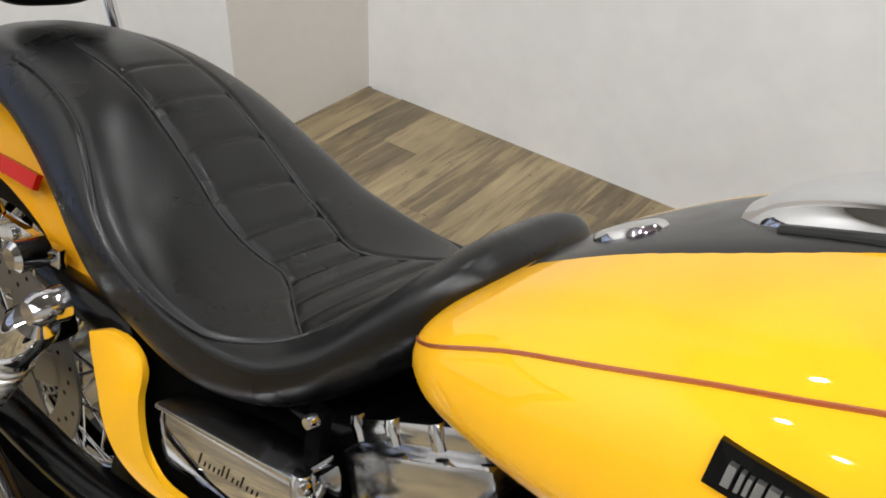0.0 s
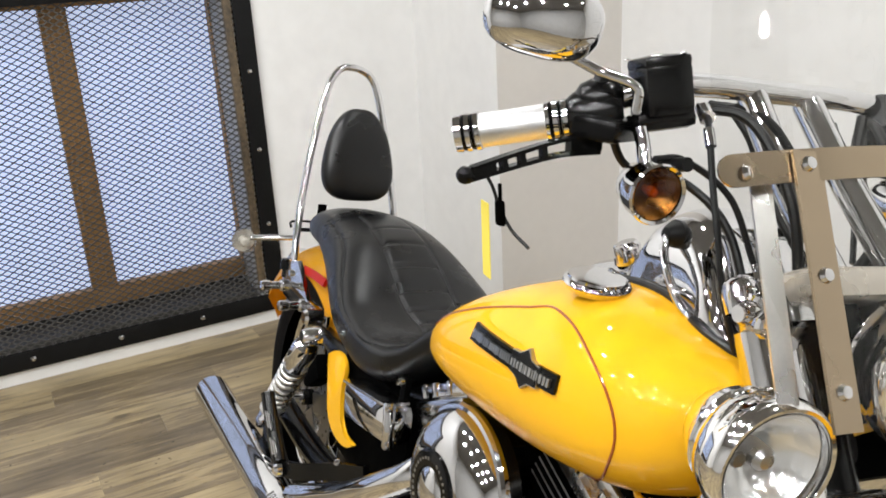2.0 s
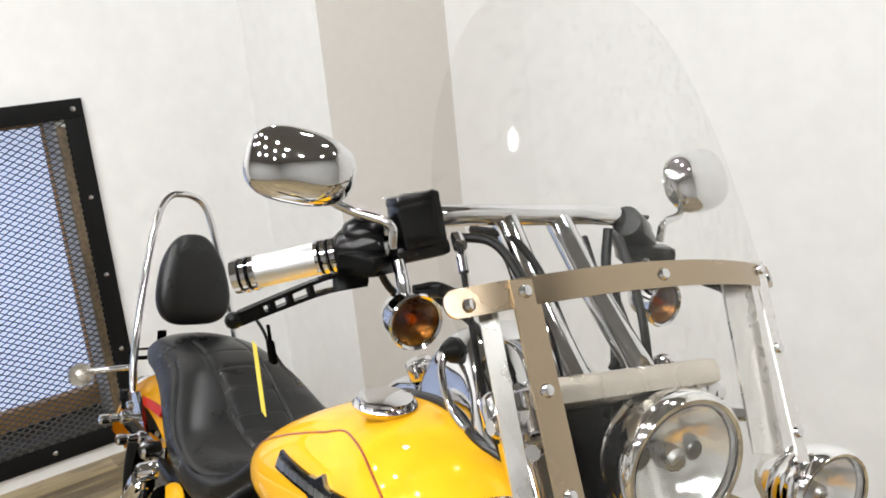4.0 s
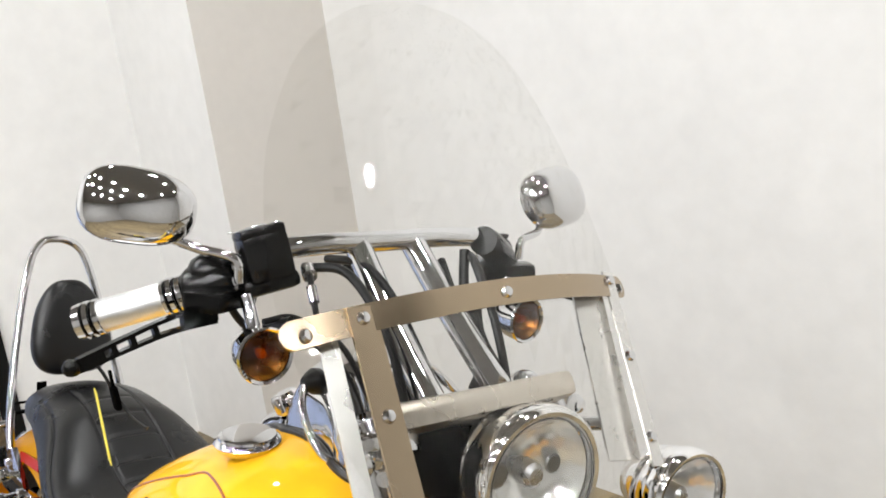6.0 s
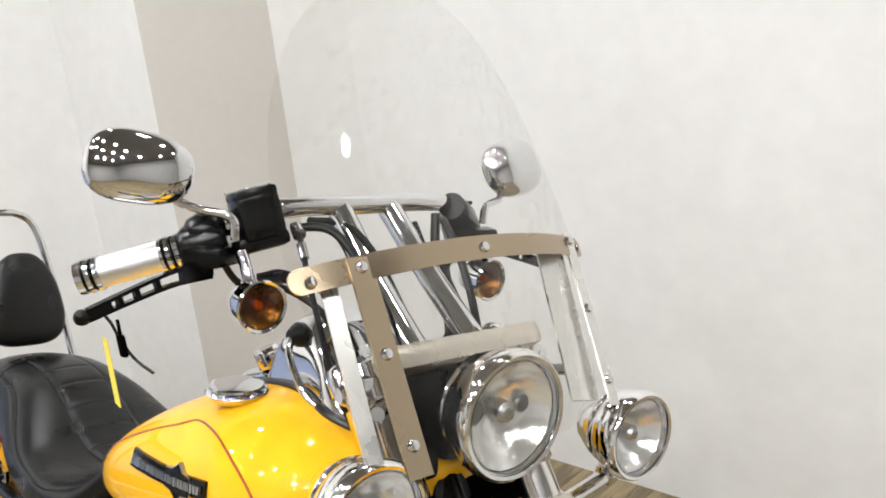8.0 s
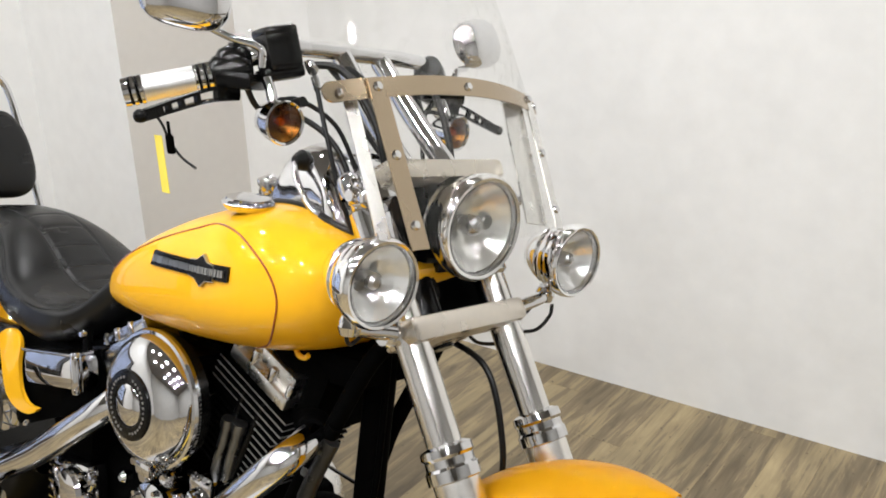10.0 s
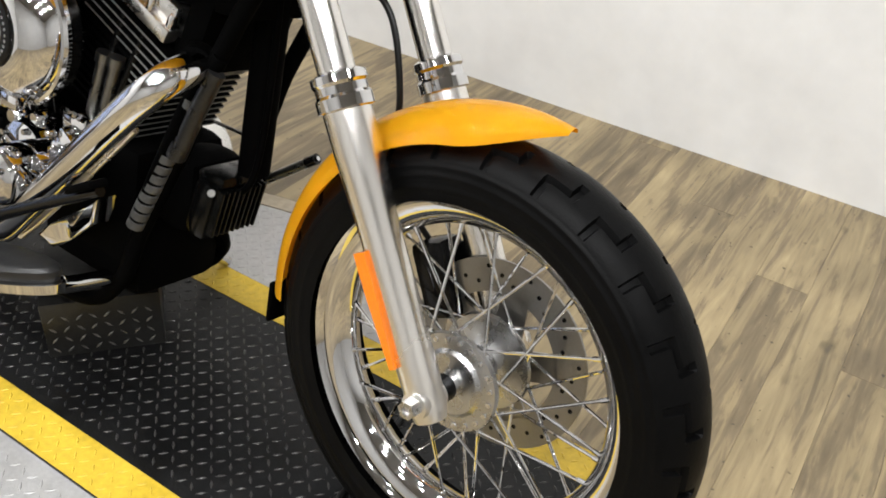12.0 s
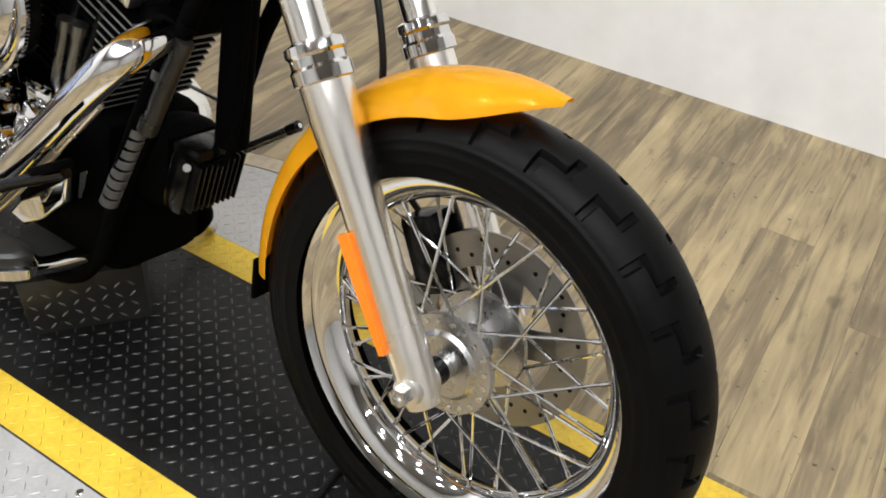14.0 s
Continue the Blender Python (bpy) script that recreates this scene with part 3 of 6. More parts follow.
def spoke_wheel(name, c, R, w, rim_r, grooves, mm, disc_side, label):
    P = part
    wheel = new(name)
    wheel.empty_display_size = 0.05
    wheel.parent = bike
    wheel.matrix_basis = mm @ Matrix.Translation(c)
    wheel["label"] = label
    P("tyre", tyre_mesh(R, w, rim_r, grooves), RUBBER, wheel, "black rubber tyre with cut tread", angle=30)
    f = rim_r + 0.016
    prof = [(f, 0.042), (f + 0.002, 0.036), (rim_r + 0.004, 0.034), (rim_r - 0.008, 0.03), (rim_r - 0.018, 0.02), (rim_r - 0.026, 0.012), (rim_r - 0.03, 0.0)]
    prof = prof + [(r, -h) for r, h in reversed(prof[:-1])] + [(rim_r + 0.0, -0.03), (rim_r - 0.012, 0.0), (rim_r + 0.0, 0.03)]
    P("rim", lathe(prof, RY, 96, closed=True), CHROME, wheel, "chrome rim")
    hubp = [(0, 0.062), (0.018, 0.062), (0.018, 0.05), (0.044, 0.051), (0.05, 0.0465), (0.071, 0.046), (0.073, 0.041), (0.071, 0.036), (0.04, 0.034), (0.028, 0.026), (0.026, 0.0)]
    hubp = hubp + [(r, -h) for r, h in reversed(hubp[:-1])]
    P("hub", lathe(hubp, RY, 40), HUB, wheel, "polished hub with spoke flanges")
    P("hub_spacer", rod((0, -0.06, 0), (0, -0.085, 0), 0.019, 20), BLACK, wheel)
    rv = None
    for k in range(20):
        a = 2 * math.pi * k / 20
        o = new("hub_rivet", rv) if rv else P("hub_rivet", lathe([(0, 0.003), (0.0035, 0.0025), (0.0045, 0)], RY, 8), CHROME, wheel)
        rv, o.parent = o.data, wheel
        o.location = (0.063 * math.cos(a), -0.046, 0.063 * math.sin(a))
    for k in range(40):
        side = -1 if k % 2 else 1
        a0 = 2 * math.pi * (k // 2) / 20 + (0.08 if side > 0 else 0)
        lead = 1 if (k // 2) % 2 else -1
        a1 = a0 + lead * radians(38) + (0.08 if side > 0 else 0)
        h = Vector((0.065 * math.cos(a0), side * 0.041, 0.065 * math.sin(a0)))
        e = Vector(((rim_r - 0.026) * math.cos(a1), side * 0.006, (rim_r - 0.026) * math.sin(a1)))
        n = h + (e - h) * 0.93
        P("spoke", merge(rod(h, e, 0.0024, 8), rod(n, e, 0.0036, 8)), CHROME, wheel)
    s = disc_side
    y = s * 0.068
    disc = bmesh.new()
    outer, inner = 0.146, 0.096
    seg = 72
    rings = [[disc.verts.new((r * math.cos(2 * math.pi * i / seg), yy, r * math.sin(2 * math.pi * i / seg))) for i in range(seg)] for r, yy in ((inner, y - 0.002), (outer, y - 0.002), (outer, y + 0.002), (inner, y + 0.002))]
    for q in range(4):
        a, b = rings[q], rings[(q + 1) % 4]
        for i in range(seg):
            disc.faces.new((a[i], a[(i + 1) % seg], b[(i + 1) % seg], b[i]))
    carriers = []
    for k in range(5):
        a = 2 * math.pi * k / 5
        carriers.append(ribbon([(0.03 * math.cos(a), y, 0.03 * math.sin(a)), (0.07 * math.cos(a + 0.2), y, 0.07 * math.sin(a + 0.2)), (0.1 * math.cos(a + 0.25), y, 0.1 * math.sin(a + 0.25))], 0.046, 0.004, (-math.sin(a), 0, math.cos(a)), 4))
    d = P("brake_disc", disc, DISC, wheel, "drilled steel brake disc")
    for cbm in carriers:
        P("disc_carrier", cbm, DISC, d)
    hd = None
    for k in range(36):
        a = 2 * math.pi * k / 36
        r = 0.112 + 0.011 * (k % 3)
        o = new("drill_hole", hd) if hd else P("drill_hole", rod((0, -0.0025, 0), (0, 0.0025, 0), 0.0035, 8), BLACK, d)
        hd, o.parent = o.data, d
        o.location = (r * math.cos(a), y, r * math.sin(a))
    return wheel


FA = Vector((1.63, 0, 0.331))
RA = Vector((-0.03, 0, 0.328))
spoke_wheel("front_wheel", FA, 0.337, 0.124, 0.241, True, S, 1, "spoked chrome front wheel")
spoke_wheel("rear_wheel", RA, 0.328, 0.15, 0.216, False, Matrix.Identity(4), -1, "spoked chrome rear wheel")

# fork
FR = radians(31.6)
U = Vector((-math.sin(FR), 0, math.cos(FR)))
FY = 0.102
for s, nm in ((-1, "right"), (1, "left")):
    b0 = FA + Vector((0, s * FY, 0))
    leg = st("fork_slider", lathe([(0, -0.028), (0.022, -0.028), (0.026, -0.01), (0.027, 0.05), (0.0275, 0.16), (0.0275, 0.25), (0.0295, 0.29), (0.032, 0.34), (0.032, 0.385), (0.028, 0.39)], frame_to(b0, U), 32), SLIDER, label="brushed aluminium fork slider")
    st("axle_clamp", lathe([(0, 0.036), (0.012, 0.036), (0.012, 0.026), (0.019, 0.025), (0.0215, 0.019), (0.0215, -0.02), (0, -0.02)], Matrix.Translation(b0) @ (RY if s < 0 else pose(0, 0, 0, -90, 0, 0)), 24), SLIDER, leg)
    st("axle_nut", lathe([(0.006, 0.030), (0.007, 0.042), (0.013, 0.042), (0.014, 0.036), (0.014, 0.024)], Matrix.Translation(b0) @ (RY if s < 0 else pose(0, 0, 0, -90, 0, 0)), 6), HUB, leg, "hexagonal axle nut", angle=20)
    st("collar", lathe([(0.030, 0.382), (0.037, 0.385), (0.037, 0.40), (0.034, 0.404), (0.034, 0.414), (0.037, 0.418), (0.036, 0.428), (0.027, 0.432), (0.0245, 0.432)], frame_to(b0, U), 32), CHROME, label="chrome fork collar")
    st("fork_tube", lathe([(0.0245, 0.40), (0.0245, 0.795), (0.02, 0.80), (0, 0.80)], frame_to(b0, U), 32), FORK, label="chrome fork tube")
    st("fork_cover", lathe([(0.0245, 0.645), (0.031, 0.65), (0.031, 0.765), (0.0245, 0.77)], frame_to(b0, U), 32), CHROME, label="chrome upper fork cover")
    p = b0 + U * 0.03 + Vector((0, s * 0.029, 0))
    fwd = Vector((math.cos(FR), 0, math.sin(FR)))
    q0, q1 = p + U * 0.022 - fwd * 0.013, p + U * 0.178 - fwd * 0.015
    rings = []
    for k in range(9):
        v = k / 8
        c_, hw_ = q0.lerp(q1, v), 0.0045 + 0.0048 * min(1.0, v * 1.6)
        rings.append([c_ + fwd * (sx * hw_) + Vector((0, sy, 0)) for sx, sy in ((-1, -0.004), (1, -0.004), (0.8, 0.004), (-0.8, 0.004))])
    st("side_reflector", loft(rings), ORANGE_LENS, leg, "long tapered orange reflector")

# lower clamp and lamp bar
cl = FA + U * 0.585
fwd = Vector((math.cos(FR), 0, math.sin(FR)))
CM = Matrix.Translation(cl) @ pose(0, 0, 0, 0, -31.6, 0)
bml = merge(box(0, 0, 0, 0.068, 0.25, 0.037, 0.012), box(-0.05, 0, 0, 0.06, 0.1, 0.04, 0.01))
bml.transform(CM)
st("lower_clamp", bml, STEEL, label="chrome lower fork clamp")
for s in (-1, 1):
    st("clamp_bolt", lathe([(0, 0.02), (0.012, 0.02), (0.017, 0.014), (0.017, 0)], Matrix.Translation(cl + Vector((-0.01, s * 0.125, 0))) @ (RY if s < 0 else pose(0, 0, 0, -90, 0, 0)), 20), CHROME)
up_c = Vector((1.24, 0, 1.027))
bmu = box(0, 0, 0, 0.1, 0.245, 0.03, 0.01)
bmu.transform(Matrix.Translation(up_c) @ pose(0, 0, 0, 0, -29, 0))
st("upper_clamp", bmu, STEEL, label="satin chrome upper fork clamp")
for s in (-1, 1):
    st("fork_cap", lathe([(0.026, 0.0), (0.026, 0.012), (0.02, 0.02), (0, 0.02)], frame_to(FA + Vector((0, s * FY, 0)) + U * 0.80, U), 20), CHROME)
st("steering_head", rod(FA - fwd * 0.066 + U * 0.56, FA - fwd * 0.066 + U * 0.77, 0.034, 24), BLACK, label="black steering head")
st("neck_cover", box(1.225, 0.04, 0.865, 0.05, 0.2, 0.11, 0.02, pose(0, 0, 0, 0, -29, 0)), BLACK_SATIN, label="black cover round the steering neck")


def round_lamp(name, c, R, depth, label, turn_m, marks=()):
    """Bullet lamp that faces +x: ribbed shell, wide bezel, fluted reflector, lens, bulb cap."""
    M = Matrix.Translation(c) @ turn_m @ RF
    shell = st(name, lathe([(0, -depth), (R * 0.3, -depth * 0.97), (R * 0.58, -depth * 0.84), (R * 0.8, -depth * 0.6), (R * 0.86, -depth * 0.5), (R * 0.83, -depth * 0.47), (R * 0.83, -depth * 0.43), (R * 0.92, -depth * 0.38), (R * 0.97, -depth * 0.26), (R * 0.96, -depth * 0.2)], M, 48), LAMP_CHROME, label=label)
    st("bezel", lathe([(R * 0.95, -depth * 0.22), (R * 1.02, -depth * 0.19), (R * 1.055, -depth * 0.1), (R * 1.06, -0.003), (R * 1.04, 0.004), (R * 0.99, 0.0075), (R * 0.93, 0.0065), (R * 0.9, 0.002), (R * 0.895, -0.004)], M, 48), LAMP_CHROME, shell, "wide chrome bezel ring")
    st("bezel_seal", lathe([(R * 0.9, 0.0045), (R * 0.891, 0.0058), (R * 0.882, 0.0045)], M, 48), CAP_PLASTIC, shell, "thin dark seal round the lens")
    bm = lathe([(R * 0.1, -depth * 0.46), (R * 0.3, -depth * 0.40), (R * 0.5, -depth * 0.32), (R * 0.7, -depth * 0.21), (R * 0.88, -0.004)], M, 56)
    st("reflector", bm, REFLECTOR, shell, "fluted mirror reflector")
    st("lens", lathe([(0, 0.013), (R * 0.4, 0.0115), (R * 0.7, 0.008), (R * 0.89, 0.003)], M, 44), LENS, shell, "clear glass lens").visible_shadow = False
    st("bulb_shield", lathe([(0, -0.006), (R * 0.12, -0.007), (R * 0.19, -0.012), (R * 0.2, -0.03), (R * 0.12, -depth * 0.46)], M, 24), HUB, shell, "dull round bulb cap")
    for my, mz, mr in marks:
        st("bulb_port", lathe([(0, 0.003), (R * mr * 0.8, 0.0025), (R * mr, 0.0)], M @ Matrix.Translation((R * mz, R * my, -depth * 0.24)), 20), HUB_DARK, shell, "dark round bulb port")
    return shell, M


HL = Vector((1.325, 0.03, 0.968))
round_lamp("headlight", HL, 0.075, 0.11, "round chrome headlight with clear lens", pose(0, 0, 0, 0, 2, -5), ((-0.5, -0.02, 0.2), (0.5, -0.02, 0.15)))
st("headlight_bracket", box(1.24, 0.005, 0.955, 0.06, 0.05, 0.1, 0.012), BLACK, label="black headlight bracket")
st("nacelle", merge(box(1.243, -0.06, 0.955, 0.03, 0.08, 0.14, 0.01), box(1.243, 0.06, 0.955, 0.03, 0.08, 0.14, 0.01)), BLACK, label="black shroud behind the headlight")
for s in (-1, 1):
    c = Vector((1.349, -0.19, 0.914)) if s < 0 else Vector((1.354, 0.243, 0.906))
    sh, M = round_lamp("passing_lamp", c, 0.057, 0.095, "round chrome passing lamp", pose(0, 0, 0, 0, 2, -5), ((-0.28, 0.1, 0.14), (0.22, 0.1, 0.12)) if s < 0 else ((0.0, 0.0, 0.1),))
    st("lamp_bracket", tube([c + Vector((-0.05, 0, -0.05)), c + Vector((-0.05, 0, -0.068)), cl + Vector((0, s * 0.13, 0.005))], 0.011, 12), CHROME, sh)
    st("lamp_nut", lathe([(0, 0.012), (0.013, 0.012), (0.017, 0), (0.013, -0.012), (0, -0.012)], Matrix.Translation(c + Vector((-0.05, 0, -0.066))), 16), CHROME, sh)
    st("lamp_wire", tube([c + Vector((-0.06, 0, -0.06)), c + Vector((-0.07, -s * 0.02, -0.1)), c + Vector((-0.08, -s * 0.06, -0.09))], 0.003, 8), CABLE, sh)

st("clamp_wire", tube([(1.375, 0.16, 0.85), (1.372, 0.16, 0.83), (1.347, 0.16, 0.801), (1.3, 0.15, 0.79)], 0.003, 8), CABLE, label="thin black lamp wire")
st("clamp_wire", tube([(1.21, 0.16, 0.765), (1.24, 0.16, 0.752), (1.29, 0.16, 0.766), (1.31, 0.15, 0.79)], 0.0032, 8), CABLE, label="thin black lamp wire")

# windshield
def shield_pt(y, z):
    """Place on the bent shield."""
    return Vector((1.292 - 0.52 * (z - 1.155) - 0.08 * y - 0.85 * y * y, y, z))


hw = [(0.965, 0.17), (1.0, 0.19), (1.06, 0.215), (1.12, 0.235), (1.16, 0.24), (1.22, 0.236), (1.30, 0.218), (1.36, 0.19), (1.41, 0.155), (1.445, 0.11), (1.466, 0.06), (1.474, 0.004)]
rows_ = []
zs = [0.965 + (1.474 - 0.965) * (1 - (1 - i / 40) ** 1.8) for i in range(41)]
for z, (h,) in zip(zs, interp(zs, hw)):
    rows_.append([shield_pt(h * (-1 + 2 * k / 28), z) + Vector((0.004, 0, 0)) for k in range(29)])
bmw = loft(rows_, close=False)
bmesh.ops.solidify(bmw, geom=bmw.faces[:], thickness=0.004)
shield = st("windshield", bmw, CLEAR, label="clear bent polycarbonate windshield")
strap = [shield_pt(y, 1.165 - 0.4 * y * y) + Vector((0.011, 0, 0)) for y in (-0.233, -0.2, -0.15, -0.1, -0.05, 0, 0.05, 0.1, 0.15, 0.2, 0.233)]
strap_bm = ribbon(strap, 0.027, 0.003, (-0.52, 0, 1), 4)
for q, nx in ((strap[0], strap[1]), (strap[-1], strap[-2])):
    along = (nx - q).normalized()
    out_ = along.cross(Vector((-0.46, 0, 0.89))).normalized()
    strap_bm = merge(strap_bm, lathe([(0, -0.0015), (0.0135, -0.0015), (0.0135, 0.0015), (0, 0.0015)], frame_to(q, out_), 24))
st("shield_strap", strap_bm, TAN_STEEL, shield, "flat satin tan steel strap with round ends")
for s in (-1, 1):
    near = s < 0
    by, py = (0.170, 0.195) if near else (0.205, 0.176)
    lean = 0.0 if near else 0.19
    v = [shield_pt(s * (by - lean * (1.15 - z)), z) + Vector((0.013, 0, 0)) for z in (1.164, 1.12, 1.07, 1.02, 0.965)]
    # near bracket tan, far one bright: what each mirrors is put into its metal
    st("shield_bracket", ribbon(v, 0.03 if near else 0.016, 0.003, (0, 1, 0), 4), TAN_STEEL if near else ALU, shield, "flat satin metal bracket")
    v = [shield_pt(s * (py - lean * (1.15 - z)), z) + Vector((-0.012 - 0.03 * (1.16 - z), 0, 0)) for z in (1.15, 1.10, 1.04, 0.97)]
    st("clamp_plate", ribbon(v, 0.018 if near else 0.048, 0.003, (0.4, s * -1, 0) if near else (0, 1, 0), 4), ALU, shield, "polished inner bracket")
    for z in (1.155, 1.074, 0.993):
        st("rivet", lathe([(0, 0.005), (0.005, 0.004), (0.007, 0.0)], Matrix.Translation(shield_pt(s * (by - lean * (1.15 - z)), z) + Vector((0.0145, 0, 0))) @ pose(0, 0, 0, 0, 62, 0), 14), CHROME, shield)
    st("rivet", lathe([(0, 0.005), (0.005, 0.004), (0.007, 0.0)], Matrix.Translation(shield_pt(s * 0.224, 1.143) + Vector((0.013, 0, 0))) @ pose(0, 0, 0, 0, 62, -s * 25), 14), CHROME, shield)
    st("shield_clamp", rod((1.30, s * 0.15, 1.0), (1.27, s * 0.105, 1.0), 0.008, 12), CHROME, shield)
st("rivet", lathe([(0, 0.005), (0.005, 0.004), (0.007, 0.0)], Matrix.Translation(shield_pt(0, 1.165) + Vector((0.0125, 0, 0))) @ pose(0, 0, 0, 0, 62, 0), 14), CHROME, shield)

# clamps that hold the shield to the fork
for s in (-1, 1):
    c = Vector((1.235, s * 0.135, 1.010))
    fc = st("fork_clamp", merge(lathe([(0.026, -0.022), (0.036, -0.02), (0.036, 0.02), (0.026, 0.022)], frame_to(c + Vector((0, -s * 0.03, 0)), U), 26), box(c.x + 0.012, c.y, c.z, 0.03, 0.03, 0.036, 0.007)), CHROME, label="chrome fork clamp of the windshield")
    st("clamp_screw", lathe([(0, 0.018), (0.008, 0.018), (0.012, 0.012), (0.012, 0)], Matrix.Translation(c + Vector((0.016, s * 0.012, 0))) @ (RY if s < 0 else pose(0, 0, 0, -90, 0, 0)), 14), CHROME, fc)

st("clamp_ball", lathe([(0, -0.012), (0.007, -0.01), (0.0115, -0.004), (0.0115, 0.004), (0.007, 0.01), (0, 0.012)], Matrix.Translation((1.284, -0.163, 1.011)) @ RY, 20), CHROME, label="chrome clamp knob")
st("clamp_stud", rod((1.25, -0.14, 1.011), (1.28, -0.163, 1.011), 0.006, 12), CHROME)
st("top_cap", lathe([(0.018, -0.018), (0.019, 0.0), (0.016, 0.01), (0.009, 0.016), (0, 0.018)], frame_to((1.226, -0.14, 1.02), U), 24), CHROME, label="domed chrome fork top cap")
st("beam_knob", lathe([(0.021, -0.012), (0.022, 0.002), (0.018, 0.012), (0.009, 0.018), (0, 0.019)], frame_to((1.205, 0.115, 1.028), U), 24), CHROME, label="domed chrome knob on the fork clamp")

# handlebar
for s in (-1, 1):
    st("riser", tube([(1.245, s * 0.047, 1.035), (1.16, s * 0.044, 1.11), (1.08, s * 0.04, 1.19)], 0.0165, 18), CHROME, label="chrome pull-back riser")
st("handlebar", tube([(1.03, -0.225, 1.155), (1.07, -0.16, 1.19), (1.078, -0.1, 1.198), (1.08, 0, 1.198), (1.078, 0.1, 1.198), (1.07, 0.16, 1.19), (1.03, 0.225, 1.155), (0.975, 0.31, 1.118)], 0.0127, 18), CHROME, label="chrome handlebar")
for s in (-1, 1):
    gi, ge = Vector((1.028, s * 0.232, 1.148)), Vector((0.966, s * 0.330, 1.114))
    G = frame_to(gi, ge - gi)
    gl_ = (ge - gi).length
    grip = st("grip", lathe([(0.0, 0.0), (0.017, 0.0), (0.0185, 0.004), (0.0185, gl_ - 0.002), (0, gl_ - 0.002)], G, 28), GRIP, label="satin silver and rubber handgrip")
    for h0, h1 in ((0.0, 0.024), (gl_ - 0.028, gl_)):
        st("grip_collar", lathe([(0.019, h0), (0.0205, h0 + 0.001), (0.0205, h0 + 0.006), (0.0185, h0 + 0.007), (0.0185, h0 + 0.010), (0.0208, h0 + 0.011), (0.0208, h0 + 0.016), (0.0185, h0 + 0.017), (0.0185, h0 + 0.019), (0.0205, h0 + 0.020), (0.0195, h1), (0, h1)], G, 28), CHROME, grip, "ribbed chrome collar")
        for hh in (h0 + 0.0085, h0 + 0.018):
            st("rubber_band", lathe([(0.0188, hh - 0.0014), (0.0196, hh), (0.0188, hh + 0.0014)], G, 24), RUBBER, grip)
    # switch housing, lever perch, reservoir
    sw = gi + (gi - ge).normalized() * 0.03
    sm = frame_to(sw, gi - ge)
    swh = st("switch_housing", merge(lathe([(0, -0.03), (0.02, -0.03), (0.0255, -0.022), (0.0265, 0.015), (0.021, 0.026), (0, 0.026)], sm, 24), lathe([(0, -0.027), (0.011, -0.025), (0.019, -0.018), (0.0225, -0.006), (0.0225, 0.006), (0.019, 0.018), (0.011, 0.025), (0, 0.027)], Matrix.Translation((0, 0, 0.0145)) @ sm, 28)), CAST, label="black switch housing")
    st("housing_screw", lathe([(0.0, -0.001), (0.003, -0.001), (0.0032, 0.0012), (0.005, 0.0014), (0.0056, 0.0)], Matrix.Translation(sw + Vector((0.0205, 0, 0.0195))) @ pose(0, 0, 0, 0, -14, 0) @ RF, 14), CHROME_WORN, swh, "recessed housing screw")
    st("switch_button", box(sw.x + 0.006, sw.y + s * 0.006, sw.z + 0.0355, 0.014, 0.012, 0.006, 0.002), CAP_PLASTIC, swh, "black switch button")
    st("lever_perch", box(sw.x + 0.022, sw.y, sw.z - 0.012, 0.05, 0.075, 0.024, 0.008, pose(0, 0, 0, 0, 0, -s * 32)), BLACK, label="black lever perch")
    lp = [Vector((1.062, s * 0.212, 1.128)), Vector((1.068, s * 0.262, 1.122)), Vector((1.07, s * 0.31, 1.108)), Vector((1.074, s * 0.36, 1.092))]
    path = smooth_path(lp, 10)
    up, dn = [], []
    for i, q in enumerate(path):
        h = 0.0088 - 0.0034 * i / 30
        up.append(q + Vector((0, 0, h)))
        dn.append(q - Vector((0, 0, h)))
    lever = merge(ribbon(up, 0.0042, 0.009, (0, 0, 1), 1), ribbon(dn, 0.0042, 0.009, (0, 0, 1), 1), ribbon(path[:9], 0.0145, 0.010, (0, 0, 1), 1), ribbon(path[25:], 0.010, 0.010, (0, 0, 1), 1))
    for i in (14, 19, 23):
        lever = merge(lever, ribbon([path[i] - (path[i + 1] - path[i]) * 0.6, path[i] + (path[i + 1] - path[i]) * 0.6], 0.014, 0.009, (0, 0, 1), 1))
    ball = lathe([(0, -0.009), (0.006, -0.007), (0.0085, -0.003), (0.0092, 0), (0.0085, 0.004), (0.005, 0.008), (0, 0.0092)], Matrix.Translation((1.075, s * 0.366, 1.0905)), 18)
    st("brake_lever" if s < 0 else "clutch_lever", merge(lever, ball), BLACK, label="black slotted lever with a ball end")
RM_ = Matrix.Translation((1.083, -0.166, 1.182)) @ pose(0, 0, 0, 12, -8, -12)
bm = merge(box(0, 0.004, 0.0065, 0.048, 0.053, 0.055, 0.009), box(-0.002, 0.002, -0.024, 0.038, 0.066, 0.02, 0.009))
bm.transform(RM_)
res = st("master_cylinder", bm, CAST, label="black brake fluid reservoir")
bm = box(0, 0.004, 0.0335, 0.0475, 0.0525, 0.014, 0.0068)
bm.transform(RM_)
st("reservoir_lid", bm, CAST, res, "thin black lid")
st("sight_glass", lathe([(0.0, 0.0015), (0.0085, 0.0015), (0.0095, 0.0025), (0.0115, 0.0022), (0.012, 0.0)], RM_ @ Matrix.Translation((-0.004, 0.004, 0.0395)), 20), CHROME_WORN, res, "round sight glass in a chrome ring")
